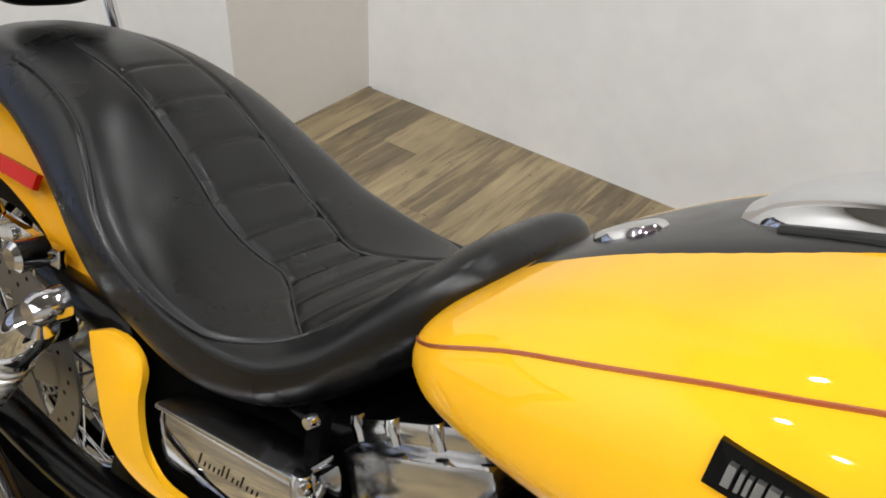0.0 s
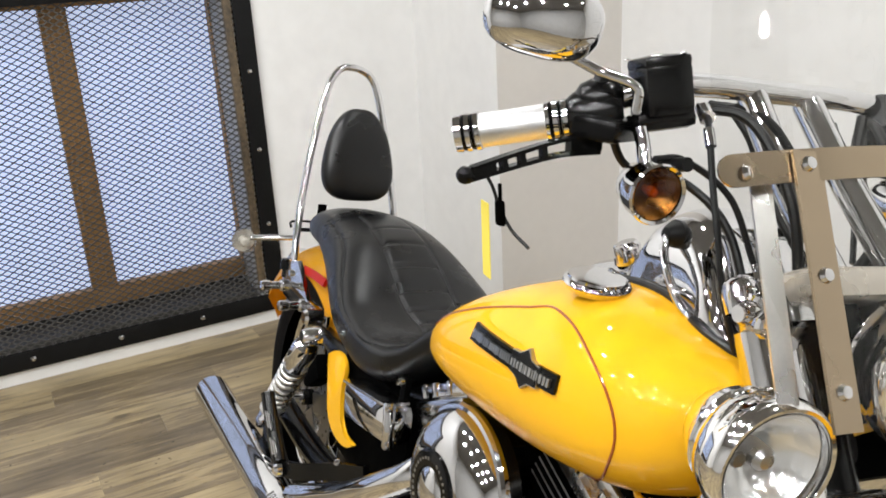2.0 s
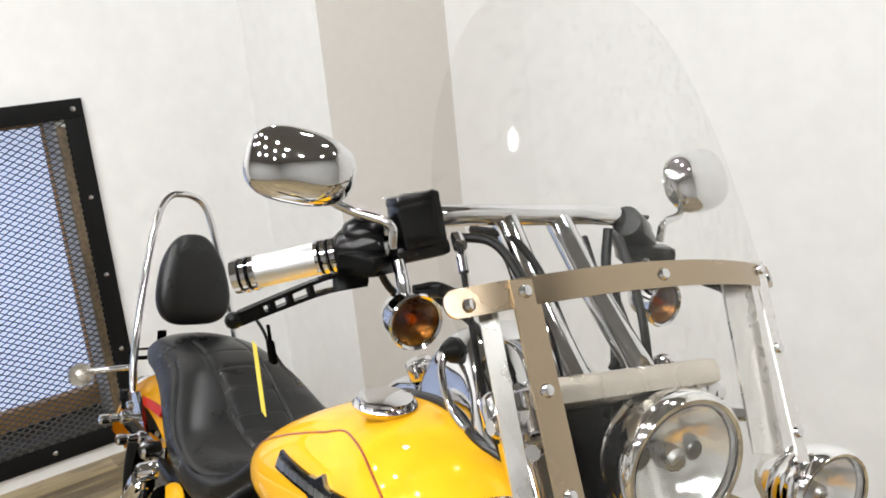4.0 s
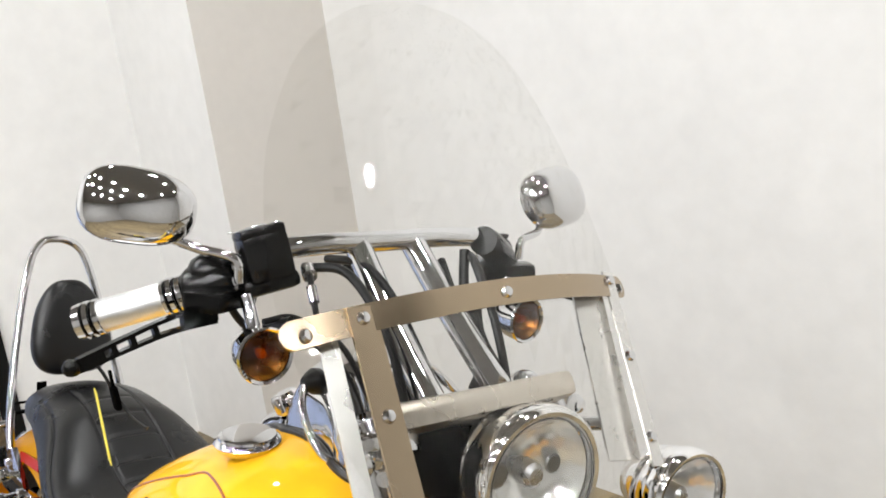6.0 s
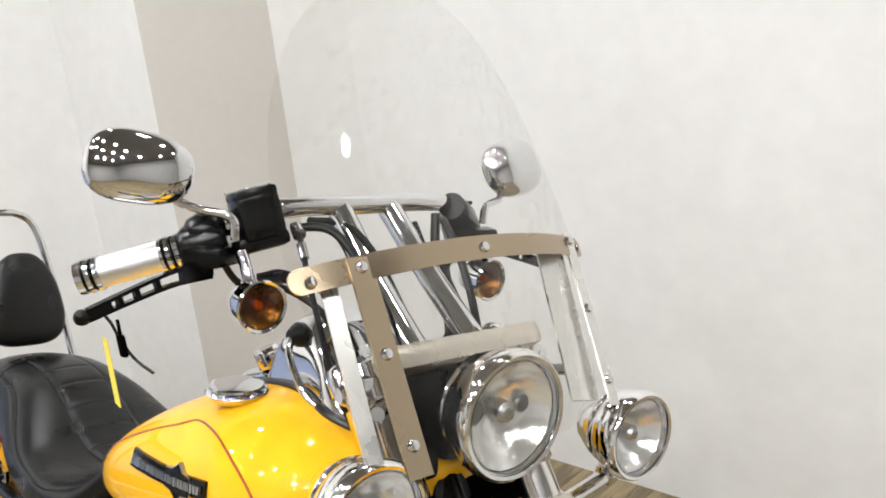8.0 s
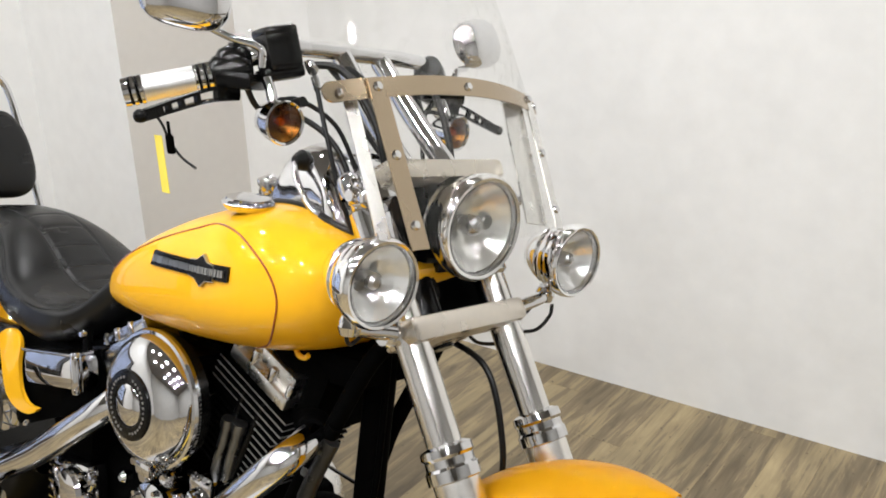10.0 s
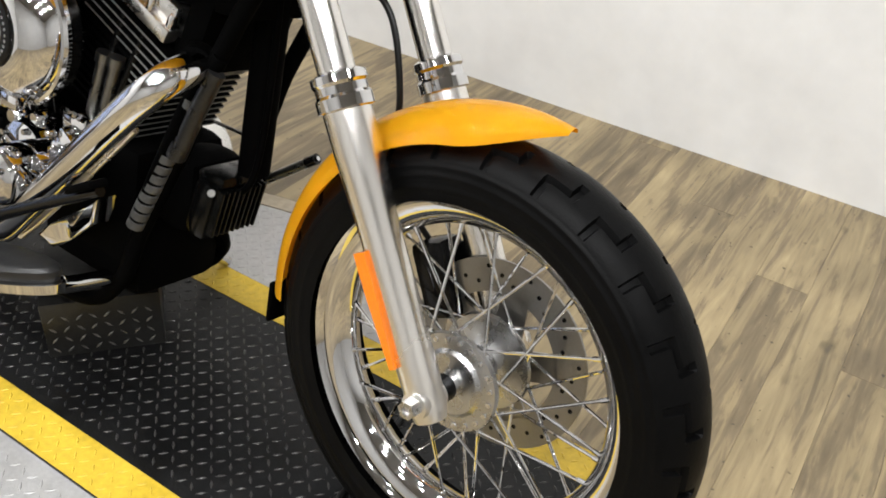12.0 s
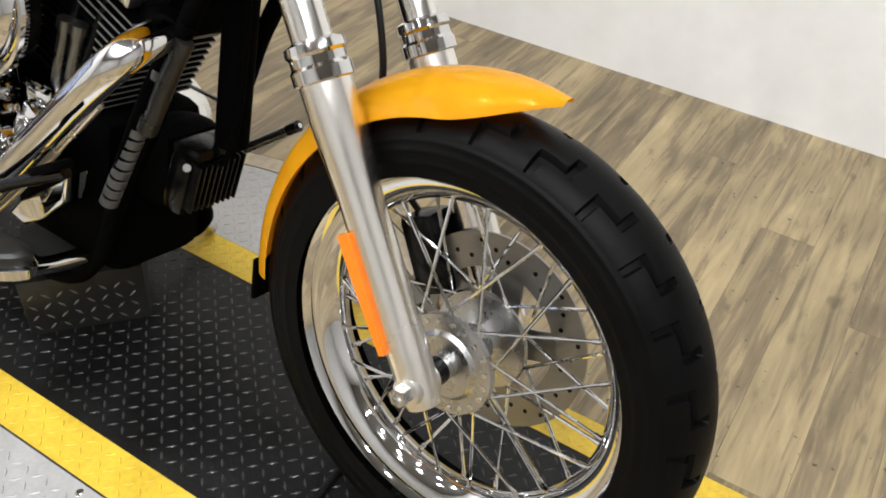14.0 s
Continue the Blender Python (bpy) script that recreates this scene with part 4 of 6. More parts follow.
for px, py in ((-0.018, -0.022), (0.018, 0.022)):
    st("lid_screw", lathe([(0, 0.0016), (0.003, 0.0015), (0.0036, 0)], RM_ @ Matrix.Translation((px, py, 0.0398)), 10), CHROME_WORN, res)
st("clutch_perch", tube([(1.088, 0.146, 1.192), (1.076, 0.17, 1.183), (1.058, 0.2, 1.168), (1.045, 0.222, 1.155)], 0.0195, 18, 6), CAST, label="black clutch lever perch")

bl = st("brake_banjo", tube([(1.100, -0.120, 1.175), (1.115, -0.125, 1.168), (1.13, -0.13, 1.15), (1.148, -0.13, 1.105), (1.169, -0.13, 1.059), (1.19, -0.125, 1.0), (1.205, -0.11, 0.95)], 0.0036, 10), CABLE, label="thin black brake line")
st("banjo_fitting", merge(rod((1.100, -0.120, 1.175), (1.115, -0.125, 1.168), 0.0085, 14), rod((1.123, -0.128, 1.158), (1.134, -0.130, 1.142), 0.0058, 12)), CHROME, bl)
st("wire_connector", tube([(1.087, -0.160, 1.112), (1.141, -0.160, 1.124)], 0.0075, 12, 1), CABLE, label="black wire connector")

# mirrors
def rounded(u, v):
    """A disc pushed out towards a rounded square."""
    d = (abs(u) ** 2.7 + abs(v) ** 2.7) ** (1 / 2.7)
    k = math.hypot(u, v) / d if d > 1e-6 else 1.0
    return u * k, v * k


for s in (-1, 1):
    c = Vector((1.042, -0.287, 1.245)) if s < 0 else Vector((1.048, 0.306, 1.242))
    yaw_m, pitch_m, tall = (-24, -8, 0.0405) if s < 0 else (2, -20, 0.045)
    bm = bmesh.new()
    bmesh.ops.create_uvsphere(bm, u_segments=36, v_segments=20, radius=1)
    for v in bm.verts:
        x, (y, z) = v.co.x, rounded(v.co.y, v.co.z)
        v.co = Vector((0.034 * x ** 0.8 if x > 0 else 0.006 * x, 0.0595 * y, tall * z * (1.0 + 0.07 * y * s)))
    bm.transform(Matrix.Translation(c) @ pose(0, 0, 0, s * 10, pitch_m, yaw_m))
    mir = st("mirror", bm, CHROME, label="teardrop chrome mirror")
    gb = lathe([(0, 0.0), (0.9, 0.0), (0.92, 0.002)], None, 36)
    for v in gb.verts:
        v.co.x, v.co.y = rounded(v.co.x, v.co.y)
    gb.transform(Matrix.Translation(c) @ pose(0, 0, 0, s * 10, pitch_m, yaw_m) @ Matrix.Translation((-0.006, 0, 0)) @ Matrix.Diagonal((1, 0.058, 0.036, 1)) @ pose(0, 0, 0, 0, -90, 0))
    st("mirror_glass", gb, CHROME, mir, "flat mirror glass")
    st("mirror_stem", tube([c + Vector((0.012, -s * 0.03, -0.034)), c + Vector((0.03, -s * 0.055, -0.045)), (1.098, s * 0.205, 1.19), (1.098, s * 0.2, 1.165)], 0.0055, 12), CHROME, mir)
    # bullet turn signals
    t = Vector((1.148 if s < 0 else 1.122, s * 0.195, 1.094 if s < 0 else 1.086))
    sg = st("turn_signal", lathe([(0, -0.056), (0.012, -0.053), (0.022, -0.042), (0.0285, -0.02), (0.030, -0.004), (0.031, 0.0), (0.0295, 0.003), (0.0265, 0.001)], Matrix.Translation(t) @ pose(0, 0, 0, 0, 4, s * 4) @ RF, 32), CHROME, label="chrome bullet turn signal")
    st("signal_lens", lathe([(0, 0.006), (0.012, 0.005), (0.022, 0.002), (0.027, -0.001)], Matrix.Translation(t) @ pose(0, 0, 0, 0, 4, s * 4) @ RF, 32), AMBER, sg, "smoked amber lens").visible_shadow = False
    st("signal_reflector", lathe([(0.004, -0.024), (0.012, -0.02), (0.02, -0.012), (0.0262, -0.0015)], Matrix.Translation(t) @ pose(0, 0, 0, 0, 4, s * 4) @ RF, 28), HUB, sg, "dull reflector bowl")
    st("signal_bulb", lathe([(0, -0.004), (0.004, -0.006), (0.006, -0.011), (0.005, -0.018), (0.004, -0.024)], Matrix.Translation(t) @ pose(0, 0, 0, 0, 4, s * 4) @ RF, 14), BULB, sg, "orange bulb")
    st("signal_stem", tube([t + Vector((-0.028, 0, 0.024)), t + Vector((-0.036, 0, 0.042)), t + Vector((-0.046, 0, 0.056))], 0.0075, 12), CHROME, sg)
    st("signal_wire", tube([t + Vector((-0.03, -s * 0.012, 0.03)), t + Vector((-0.03, -s * 0.05, 0.03)), t + Vector((0.0, -s * 0.09, 0.0)), t + Vector((0.03, -s * 0.11, -0.06))], 0.0035, 8), CABLE, sg)
    st("brake_line" if s < 0 else "clutch_cable", tube([(1.09, s * 0.12, 1.175), (1.14, s * 0.09, 1.17), (1.2, s * 0.075, 1.10), (1.235, s * 0.07, 1.0), (1.27, s * 0.05, 0.9)], 0.0055, 10), CABLE, label="black control cable")
    st("throttle_cable" if s < 0 else "switch_wire", tube([(1.06, s * 0.2, 1.14), (1.06, s * 0.17, 1.105), (1.1, s * 0.13, 1.10), (1.15, s * 0.1, 1.06), (1.2, s * 0.09, 0.97)], 0.0045, 10), CABLE, label="black control cable")
for pts_, r_ in (([(1.040, -0.060, 1.176), (1.104, -0.050, 1.175), (1.147, -0.040, 1.145), (1.185, -0.030, 1.090), (1.217, -0.020, 1.035)], 0.0055), ([(1.061, -0.050, 1.177), (1.094, -0.042, 1.146), (1.121, -0.035, 1.100), (1.182, -0.027, 1.045), (1.217, -0.020, 1.033)], 0.005), ([(1.106, 0.100, 1.184), (1.121, 0.090, 1.133), (1.169, 0.080, 1.080), (1.204, 0.070, 1.054), (1.188, 0.060, 1.025)], 0.0065), ([(1.084, 0.080, 1.170), (1.122, 0.073, 1.128), (1.172, 0.065, 1.092), (1.192, 0.057, 1.057), (1.187, 0.050, 1.030)], 0.0055)):
    st("control_cable", tube(pts_, r_, 10), CABLE, label="black control cable")
st("front_brake_hose", tube([(1.24, 0.05, 0.78), (1.28, 0.06, 0.775), (1.33, 0.06, 0.76), (1.36, 0.06, 0.72), (1.384, 0.06, 0.643), (1.395, 0.065, 0.55), (1.45, 0.085, 0.45), (1.53, 0.09, 0.42)], 0.005, 10), CABLE, label="black front brake hose")

# front fender
def fender(name, c, R, a0, a1, half, drop, material, m, label, tip=None, n=48, thick=0.004, lift=0.0):
    rings = []
    for i in range(n + 1):
        u = i / n
        a = a0 + (a1 - a0) * u
        w = half * (1 if tip is None else min(1.0, tip(u)))
        ring = []
        for k in range(15):
            v = -1 + 2 * k / 14
            yy = w * math.sin(v * math.pi / 2 * 0.98)
            rr = R + lift * (1 - u) - (drop * (1 - math.cos(v * math.pi / 2)) * (w / half))
            ring.append(c + Vector((rr * math.cos(a), yy, rr * math.sin(a))))
        rings.append(ring)
    bm = loft(rings, close=False)
    bmesh.ops.solidify(bm, geom=bm.faces[:], thickness=thick)
    return part(name, bm, material, bike, label, m)


fender("front_fender", FA, 0.352, radians(81), radians(183), 0.069, 0.047, YELLOW, S, "yellow front fender", tip=lambda u: 0.16 + 0.84 * math.sin(math.pi / 2 * min(1.0, u / 0.2)), lift=0.031)
st("mud_flap", box(FA.x - 0.352, 0, FA.z - 0.05, 0.008, 0.09, 0.07, 0.003), BLACK_SATIN, label="black fender flap")
st("brake_caliper", merge(box(FA.x - 0.12, 0.075, FA.z + 0.07, 0.06, 0.06, 0.12, 0.014, pose(0, 0, 0, 0, -29, 0)), box(FA.x - 0.09, 0.10, FA.z + 0.1, 0.05, 0.02, 0.06, 0.006)), BLACK, label="black brake caliper")

# fuel tank
TANK = [(0.655, 0.768, 0.105, 0.755, 0.745), (0.668, 0.785, 0.14, 0.757, 0.732), (0.69, 0.806, 0.165, 0.763, 0.722), (0.72, 0.832, 0.185, 0.775, 0.715), (0.80, 0.884, 0.213, 0.803, 0.712), (0.90, 0.930, 0.230, 0.832, 0.713),
        (1.00, 0.960, 0.237, 0.85, 0.722), (1.08, 0.968, 0.236, 0.86, 0.735), (1.15, 0.958, 0.222, 0.865, 0.755), (1.20, 0.940, 0.195, 0.87, 0.785), (1.235, 0.918, 0.15, 0.87, 0.818), (1.252, 0.895, 0.095, 0.87, 0.845)]


def tank_ring(x, n=48, grow=0.0):
    zt, w, zw, zb = interp([x], TANK)[0]
    zt, w, zb = zt + grow, w + grow, zb - grow
    out = []
    for k in range(n):
        a = 2 * math.pi * k / n
        c, s = math.cos(a), math.sin(a)
        e = 2 / 2.7
        y = w * math.copysign(abs(s) ** e, s)
        z = zw + (zt - zw) * abs(c) ** e if c > 0 else zw - (zw - zb) * abs(c) ** e
        out.append(Vector((x, y, z)))
    return out


def tank_top(x, y):
    """Height of the tank's upper surface."""
    zt, w, zw, zb = interp([x], TANK)[0]
    return zw + (zt - zw) * (1 - min(0.999, abs(y) / w) ** 2.7) ** (1 / 2.7)


def tank_side(x, z, grow=0.0):
    """The right-hand surface of the tank at x and z."""
    zt, w, zw, zb = interp([x], TANK)[0]
    q = (z - zw) / (zt - zw) if z > zw else (zw - z) / (zw - zb)
    q = min(0.999, max(0.0, q))
    return Vector((x, -(w * (1 - q ** 2.7) ** (1 / 2.7)) - grow, z))


xs = [0.655 + (1.252 - 0.655) * 0.5 * (1 - math.cos(math.pi * i / 46)) for i in range(47)]
tank = sub("fuel_tank", loft([tank_ring(x) for x in xs]), YELLOW, label="glossy yellow fuel tank with an orange pinstripe")
# pinstripe on each side of the tank
SWEEP = [(0.672, 0.768), (0.69, 0.779), (0.722, 0.801), (0.768, 0.829), (0.81, 0.850), (0.88, 0.881), (0.935, 0.902), (0.975, 0.916), (1.02, 0.930), (1.086, 0.924), (1.148, 0.893), (1.17, 0.85), (1.155, 0.805), (1.12, 0.771), (1.07, 0.749)]
for s in (-1, 1):
    pts = [tank_side(p.x, p.z, 0.0004) for p in smooth_path([(x, 0, z) for x, z in SWEEP], 8)]
    sub("pinstripe", tube([Vector((p.x, p.y if s < 0 else -p.y, p.z)) for p in pts], 0.0016, 6, 1), STRIPE, tank, "orange pinstripe")
# badge
def tank_slab(poly, grow0, grow1):
    bm = bmesh.new()
    a = [bm.verts.new(tank_side(x, z, grow0)) for x, z in poly]
    b = [bm.verts.new(tank_side(x, z, grow1)) for x, z in poly]
    bm.faces.new(b)
    for i in range(len(poly)):
        j = (i + 1) % len(poly)
        bm.faces.new((a[i], a[j], b[j], b[i]))
    return bm


def strip_poly(x0, x1, z0, z1, hgt, n=10):
    lo = [(x0 + (x1 - x0) * i / n, z0 + (z1 - z0) * i / n - hgt / 2) for i in range(n + 1)]
    return lo + [(x, z + hgt) for x, z in reversed(lo)]


bx0, bz0, bx1, bz1 = 0.905, 0.861, 1.098, 0.872
badge = sub("tank_badge", tank_slab(strip_poly(bx0, bx1 - 0.005, bz0, bz1, 0.022), -0.004, 0.004), BLACK, tank, "black and silver bar badge", smooth=False)
mx_, mz_ = 1.038, 0.868
SHIELD = ((-0.026, 0.011), (-0.011, 0.013), (0, 0.021), (0.011, 0.013), (0.026, 0.011), (0.026, -0.011), (0.011, -0.013), (0, -0.022), (-0.011, -0.013), (-0.026, -0.011))
sub("badge_outline", tank_slab([(mx_ + 1.06 * x, mz_ + 1.1 * z) for x, z in SHIELD], -0.004, 0.0052), BADGE_SILVER, badge, "silver outline", smooth=False)
sub("badge_shield", tank_slab([(mx_ + x, mz_ + z) for x, z in SHIELD], -0.004, 0.0062), BLACK, badge, "black shield", smooth=False)
rnd = random.Random(5)
u0 = 0.045
while u0 < 0.93:
    wd = rnd.choice((0.0022, 0.003, 0.0042, 0.0052))
    xa, za = bx0 + (bx1 - bx0) * u0, bz0 + (bz1 - bz0) * u0
    sub("badge_bar", tank_slab(strip_poly(xa, xa + wd, za, za + 0.0003, rnd.choice((0.0085, 0.0098, 0.0105)), 2), 0.003, 0.0073), BADGE_SILVER, badge, smooth=False)
    u0 += (wd + rnd.choice((0.0016, 0.0022, 0.0034))) / (bx1 - bx0)
# filler cap, console
CAPP = Vector((1.022, -0.152, 0.961))
CMX = Matrix.Translation(CAPP + Vector((0, 0, 0.004))) @ pose(0, 0, 0, 4, 3, 0) @ Matrix.Diagonal((0.93, 0.93, 1, 1))
sub("fuel_cap", lathe([(0.034, -0.014), (0.040, -0.009), (0.0425, -0.004), (0.041, -0.001), (0.037, 0.0015), (0.036, 0.0045), (0.030, 0.0062), (0.0, 0.0075)], CMX, 40), CHROME, tank, "round chrome filler cap")
rings = []
for x in [0.70 + 0.5 * i / 24 for i in range(25)]:
    u = (x - 0.70) / 0.5
    w = 0.072 + 0.03 * math.sin(math.pi * min(1, u * 1.6)) - 0.03 * u * u
    zt = interp([x], TANK)[0][0]
    rings.append([Vector((x, w * math.cos(a), zt - 0.012 + 0.015 * abs(math.sin(a)) ** 0.5)) for a in (math.pi * k / 12 for k in range(13))])
sub("console", loft(rings), CAST, tank, "black console along the tank top")
DASH = [(0.825, 0.908, 0.02), (0.845, 0.928, 0.042), (0.88, 0.949, 0.056), (0.94, 0.971, 0.068), (0.985, 0.984, 0.08), (0.998, 1.02, 0.086), (1.012, 1.046, 0.088), (1.04, 1.06, 0.09), (1.08, 1.06, 0.094), (1.11, 1.046, 0.1), (1.14, 1.016, 0.107), (1.17, 0.98, 0.104), (1.2, 0.948, 0.08), (1.215, 0.934, 0.03)]
rings = []
for x in [0.825 + 0.39 * i / 78 for i in range(79)]:
    zt, w = interp([x], DASH)[0]
    z0 = interp([x], TANK)[0][0]
    rings.append([Vector((x, w * math.copysign(abs(math.cos(a)) ** 0.8, math.cos(a)), z0 - 0.014 + (zt - z0 + 0.014) * abs(math.sin(a)) ** 0.55)) for a in (math.pi * k / 22 for k in range(23))])
dash = sub("dash_cover", loft(rings), CHROME, tank, "chrome dash cover with a raised instrument pod")
for s in (-1, 1):
    edge = []
    for x in [0.86 + 0.0175 * i for i in range(21)]:
        w = interp([x], DASH)[0][1] + 0.003
        edge.append(Vector((x, s * w, tank_top(x, w) + 0.001)))
    sub("dash_seal", tube(edge, 0.0052, 10, 2), CAP_PLASTIC, dash, "dark rubber seal round the dash")
sub("cable_boot", lathe([(0, -0.017), (0.009, -0.014), (0.0155, -0.006), (0.0165, 0.002), (0.012, 0.01), (0.007, 0.016), (0, 0.017)], Matrix.Translation((1.056, -0.083, 1.03)) @ RY, 20), CABLE, dash, "black rubber boot")
sub("speedometer_cable", tube([(1.056, -0.096, 1.026), (1.075, -0.112, 1.01), (1.1, -0.117, 0.985), (1.122, -0.112, 0.962), (1.15, -0.1, 0.955)], 0.005, 12), CHROME, dash, "braided chrome cable sleeve")
sub("ignition_switch", lathe([(0.0, 0.026), (0.012, 0.026), (0.016, 0.02), (0.016, 0.012), (0.02, 0.01), (0.021, 0.0)], Matrix.Translation((0.955, -0.05, 0.968)) @ pose(0, 0, 0, 20, -14, 0), 24), CHROME, dash, "chrome ignition switch")
for bx, by_ in ((0.973, -0.078), (0.962, -0.072), (0.976, -0.06)):
    sub("dash_button", lathe([(0, 0.02), (0.005, 0.0195), (0.0065, 0.016), (0.0065, 0.0)], Matrix.Translation((bx, by_, 0.972)) @ pose(0, 0, 0, 24, -10, 0), 12), CHROME, dash)
bm = lathe([(0, 0.006), (0.8, 0.0055), (0.95, 0.003), (1.0, 0.0)], None, 28)
bm.transform(Matrix.Translation((0.755, -0.022, interp([0.755], TANK)[0][0] + 0.002)) @ pose(0, 0, 0, 0, -34, 0) @ Matrix.Diagonal((0.03, 0.02, 1, 1)))
sub("console_badge", bm, CHROME, tank, "chrome oval insert")

# seat
SEAT = [(-0.165, 0.735, 0.03, 0.725, 0.71), (-0.145, 0.752, 0.07, 0.728, 0.705), (-0.08, 0.780, 0.097, 0.727, 0.70), (0.05, 0.799, 0.121, 0.735, 0.70), (0.13, 0.80, 0.134, 0.716, 0.673), (0.20, 0.787, 0.15, 0.697, 0.64), (0.245, 0.768, 0.16, 0.685, 0.603), (0.29, 0.744, 0.168, 0.672, 0.583),
        (0.36, 0.703, 0.174, 0.655, 0.578), (0.45, 0.678, 0.180, 0.645, 0.582), (0.53, 0.690, 0.176, 0.658, 0.606), (0.575, 0.722, 0.160, 0.68, 0.63), (0.615, 0.776, 0.137, 0.718, 0.672), (0.64, 0.806, 0.122, 0.748, 0.70), (0.663, 0.820, 0.104, 0.775, 0.73), (0.68, 0.815, 0.085, 0.788, 0.755), (0.692, 0.802, 0.06, 0.79, 0.775)]
PANEL = [(0.04, 0.047), (0.10, 0.049), (0.20, 0.052), (0.30, 0.055), (0.36, 0.057), (0.40, 0.054), (0.435, 0.048), (0.455, 0.056), (0.49, 0.083), (0.54, 0.122), (0.55, 0.13)]
OUTER = [(0.03, 0.82), (0.12, 0.80), (0.20, 0.81), (0.25, 0.87), (0.30, 0.94), (0.36, 0.97), (0.44, 0.96), (0.49, 0.92), (0.54, 0.74), (0.565, 0.48), (0.582, 0.18), (0.588, 0.0)]
PLEATS = (0.16, 0.22, 0.278, 0.332, 0.38, 0.418, 0.451, 0.483, 0.513)


def dent(d, w):
    return math.exp(-(d / w) ** 2)


def seat_top(x, y, soft=True):
    zt, w, zw, zb = interp([x], SEAT)[0]
    q = min(0.999, abs(y) / w)
    z = zw + (zt - zw) * (1 - q ** 2.6) ** (1 / 2.2) + 0.018 * math.exp(-((x - 0.44) / 0.12) ** 2) * q * q
    if not soft:
        return z
    if 0.04 < x < 0.55:
        pw = interp([x], PANEL)[0][0]
        z -= 0.0035 * dent(abs(y) - pw, 0.0036) * min(1, (x - 0.04) / 0.06)
        if abs(y) < pw:
            z += 0.0025 * (1 - (abs(y) / pw) ** 4)
            for xp in PLEATS:
                z -= (0.0038 if xp > 0.25 else 0.002) * dent(x - xp - 0.6 * y * y, 0.0042)
    if 0.03 < x < 0.588:
        z -= 0.0035 * dent((q - interp([x], OUTER)[0][0]) * w, 0.004)
    return z


def seat_ring(x, n=320):
    zt, w, zw, zb = interp([x], SEAT)[0]
    out = []
    for k in range(n):
        a = 2 * math.pi * k / n
        c, s = math.cos(a), math.sin(a)
        y = w * math.copysign(abs(s) ** 0.72, s)
        if c >= 0:
            z = seat_top(x, y)
        else:
            z = zw - (zw - zb) * min(1, abs(c) ** 0.55)
            y *= 1 - 0.12 * abs(c)
        out.append(Vector((x, y, z)))
    return out


seat = sub("seat", loft([seat_ring(-0.165 + 0.857 * i / 300) for i in range(301)]), LEATHER, label="black vinyl two-up seat with stitched panels", angle=70)
for s in (-1, 1):
    sub("seam", tube([Vector((x, s * interp([x], PANEL)[0][0], seat_top(x, interp([x], PANEL)[0][0]) + 0.0018)) for x in [0.075 + 0.0125 * i for i in range(38)]], 0.0009, 5, 1), SEAM, seat, "stitched seam")
    sub("seam", tube([Vector((x, s * interp([x], SEAT)[0][1] * interp([x], OUTER)[0][0], seat_top(x, interp([x], SEAT)[0][1] * interp([x], OUTER)[0][0]) + 0.0014)) for x in [0.035 + 0.0125 * i for i in range(45)]], 0.0009, 5, 1), SEAM, seat, "stitched seam")

# rear fender, rack, sissy bar
fender("rear_fender", RA + Vector((0.02, 0, 0)), 0.373, radians(38), radians(166), 0.119, 0.066, YELLOW, None, "yellow rear fender", tip=lambda u: 1.0 if u < 0.85 else 1.0 - (u - 0.85) * 3.2)
for s in (-1, 1):
    strut = sub("fender_strut", plate([(-0.02, 0.668), (-0.10, 0.642), (-0.122, 0.58), (-0.10, 0.562), (0.0, 0.562), (0.06, 0.572), (0.19, 0.588), (0.19, 0.612), (0.06, 0.602)], s * 0.133 - 0.005, s * 0.133 + 0.005, 0.002), CHROME, label="chrome fender strut plate")
    SD = RY if s < 0 else pose(0, 0, 0, -90, 0, 0)
    for x, z in ((-0.105, 0.582), (0.035, 0.582)):
        sub("docking_post", lathe([(0.014, 0.0), (0.014, 0.006), (0.009, 0.01), (0.009, 0.03), (0.012, 0.034), (0.012, 0.05), (0.009, 0.054), (0, 0.054)], Matrix.Translation((x, s * 0.137, z)) @ SD, 18), CHROME, strut, "chrome docking post")
    sub("strut_knob", lathe([(0, 0.045), (0.008, 0.044), (0.011, 0.036), (0.011, 0.02), (0.006, 0.016), (0.006, 0)], Matrix.Translation((-0.115, s * 0.135, 0.60)), 16), BLACK, strut)
    sub("strut_bolt", lathe([(0, 0.04), (0.012, 0.04), (0.018, 0.034), (0.018, 0.0)], Matrix.Translation((0.16, s * 0.137, 0.60)) @ SD, 22), CHROME, strut)
    for x, z in ((-0.055, 0.628), (0.10, 0.594)):
        sub("strut_bolt", lathe([(0, 0.007), (0.006, 0.007), (0.008, 0.003), (0.008, 0.0)], Matrix.Translation((x, s * 0.137, z)) @ SD, 14), CHROME, strut)
    sub("side_reflector", ribbon([(-0.02, s * 0.1215, 0.648), (0.05, s * 0.1225, 0.657), (0.12, s * 0.1215, 0.661)], 0.018, 0.008, (0, -s * 0.45, 1), 4), RED_LENS, label="red side reflector")
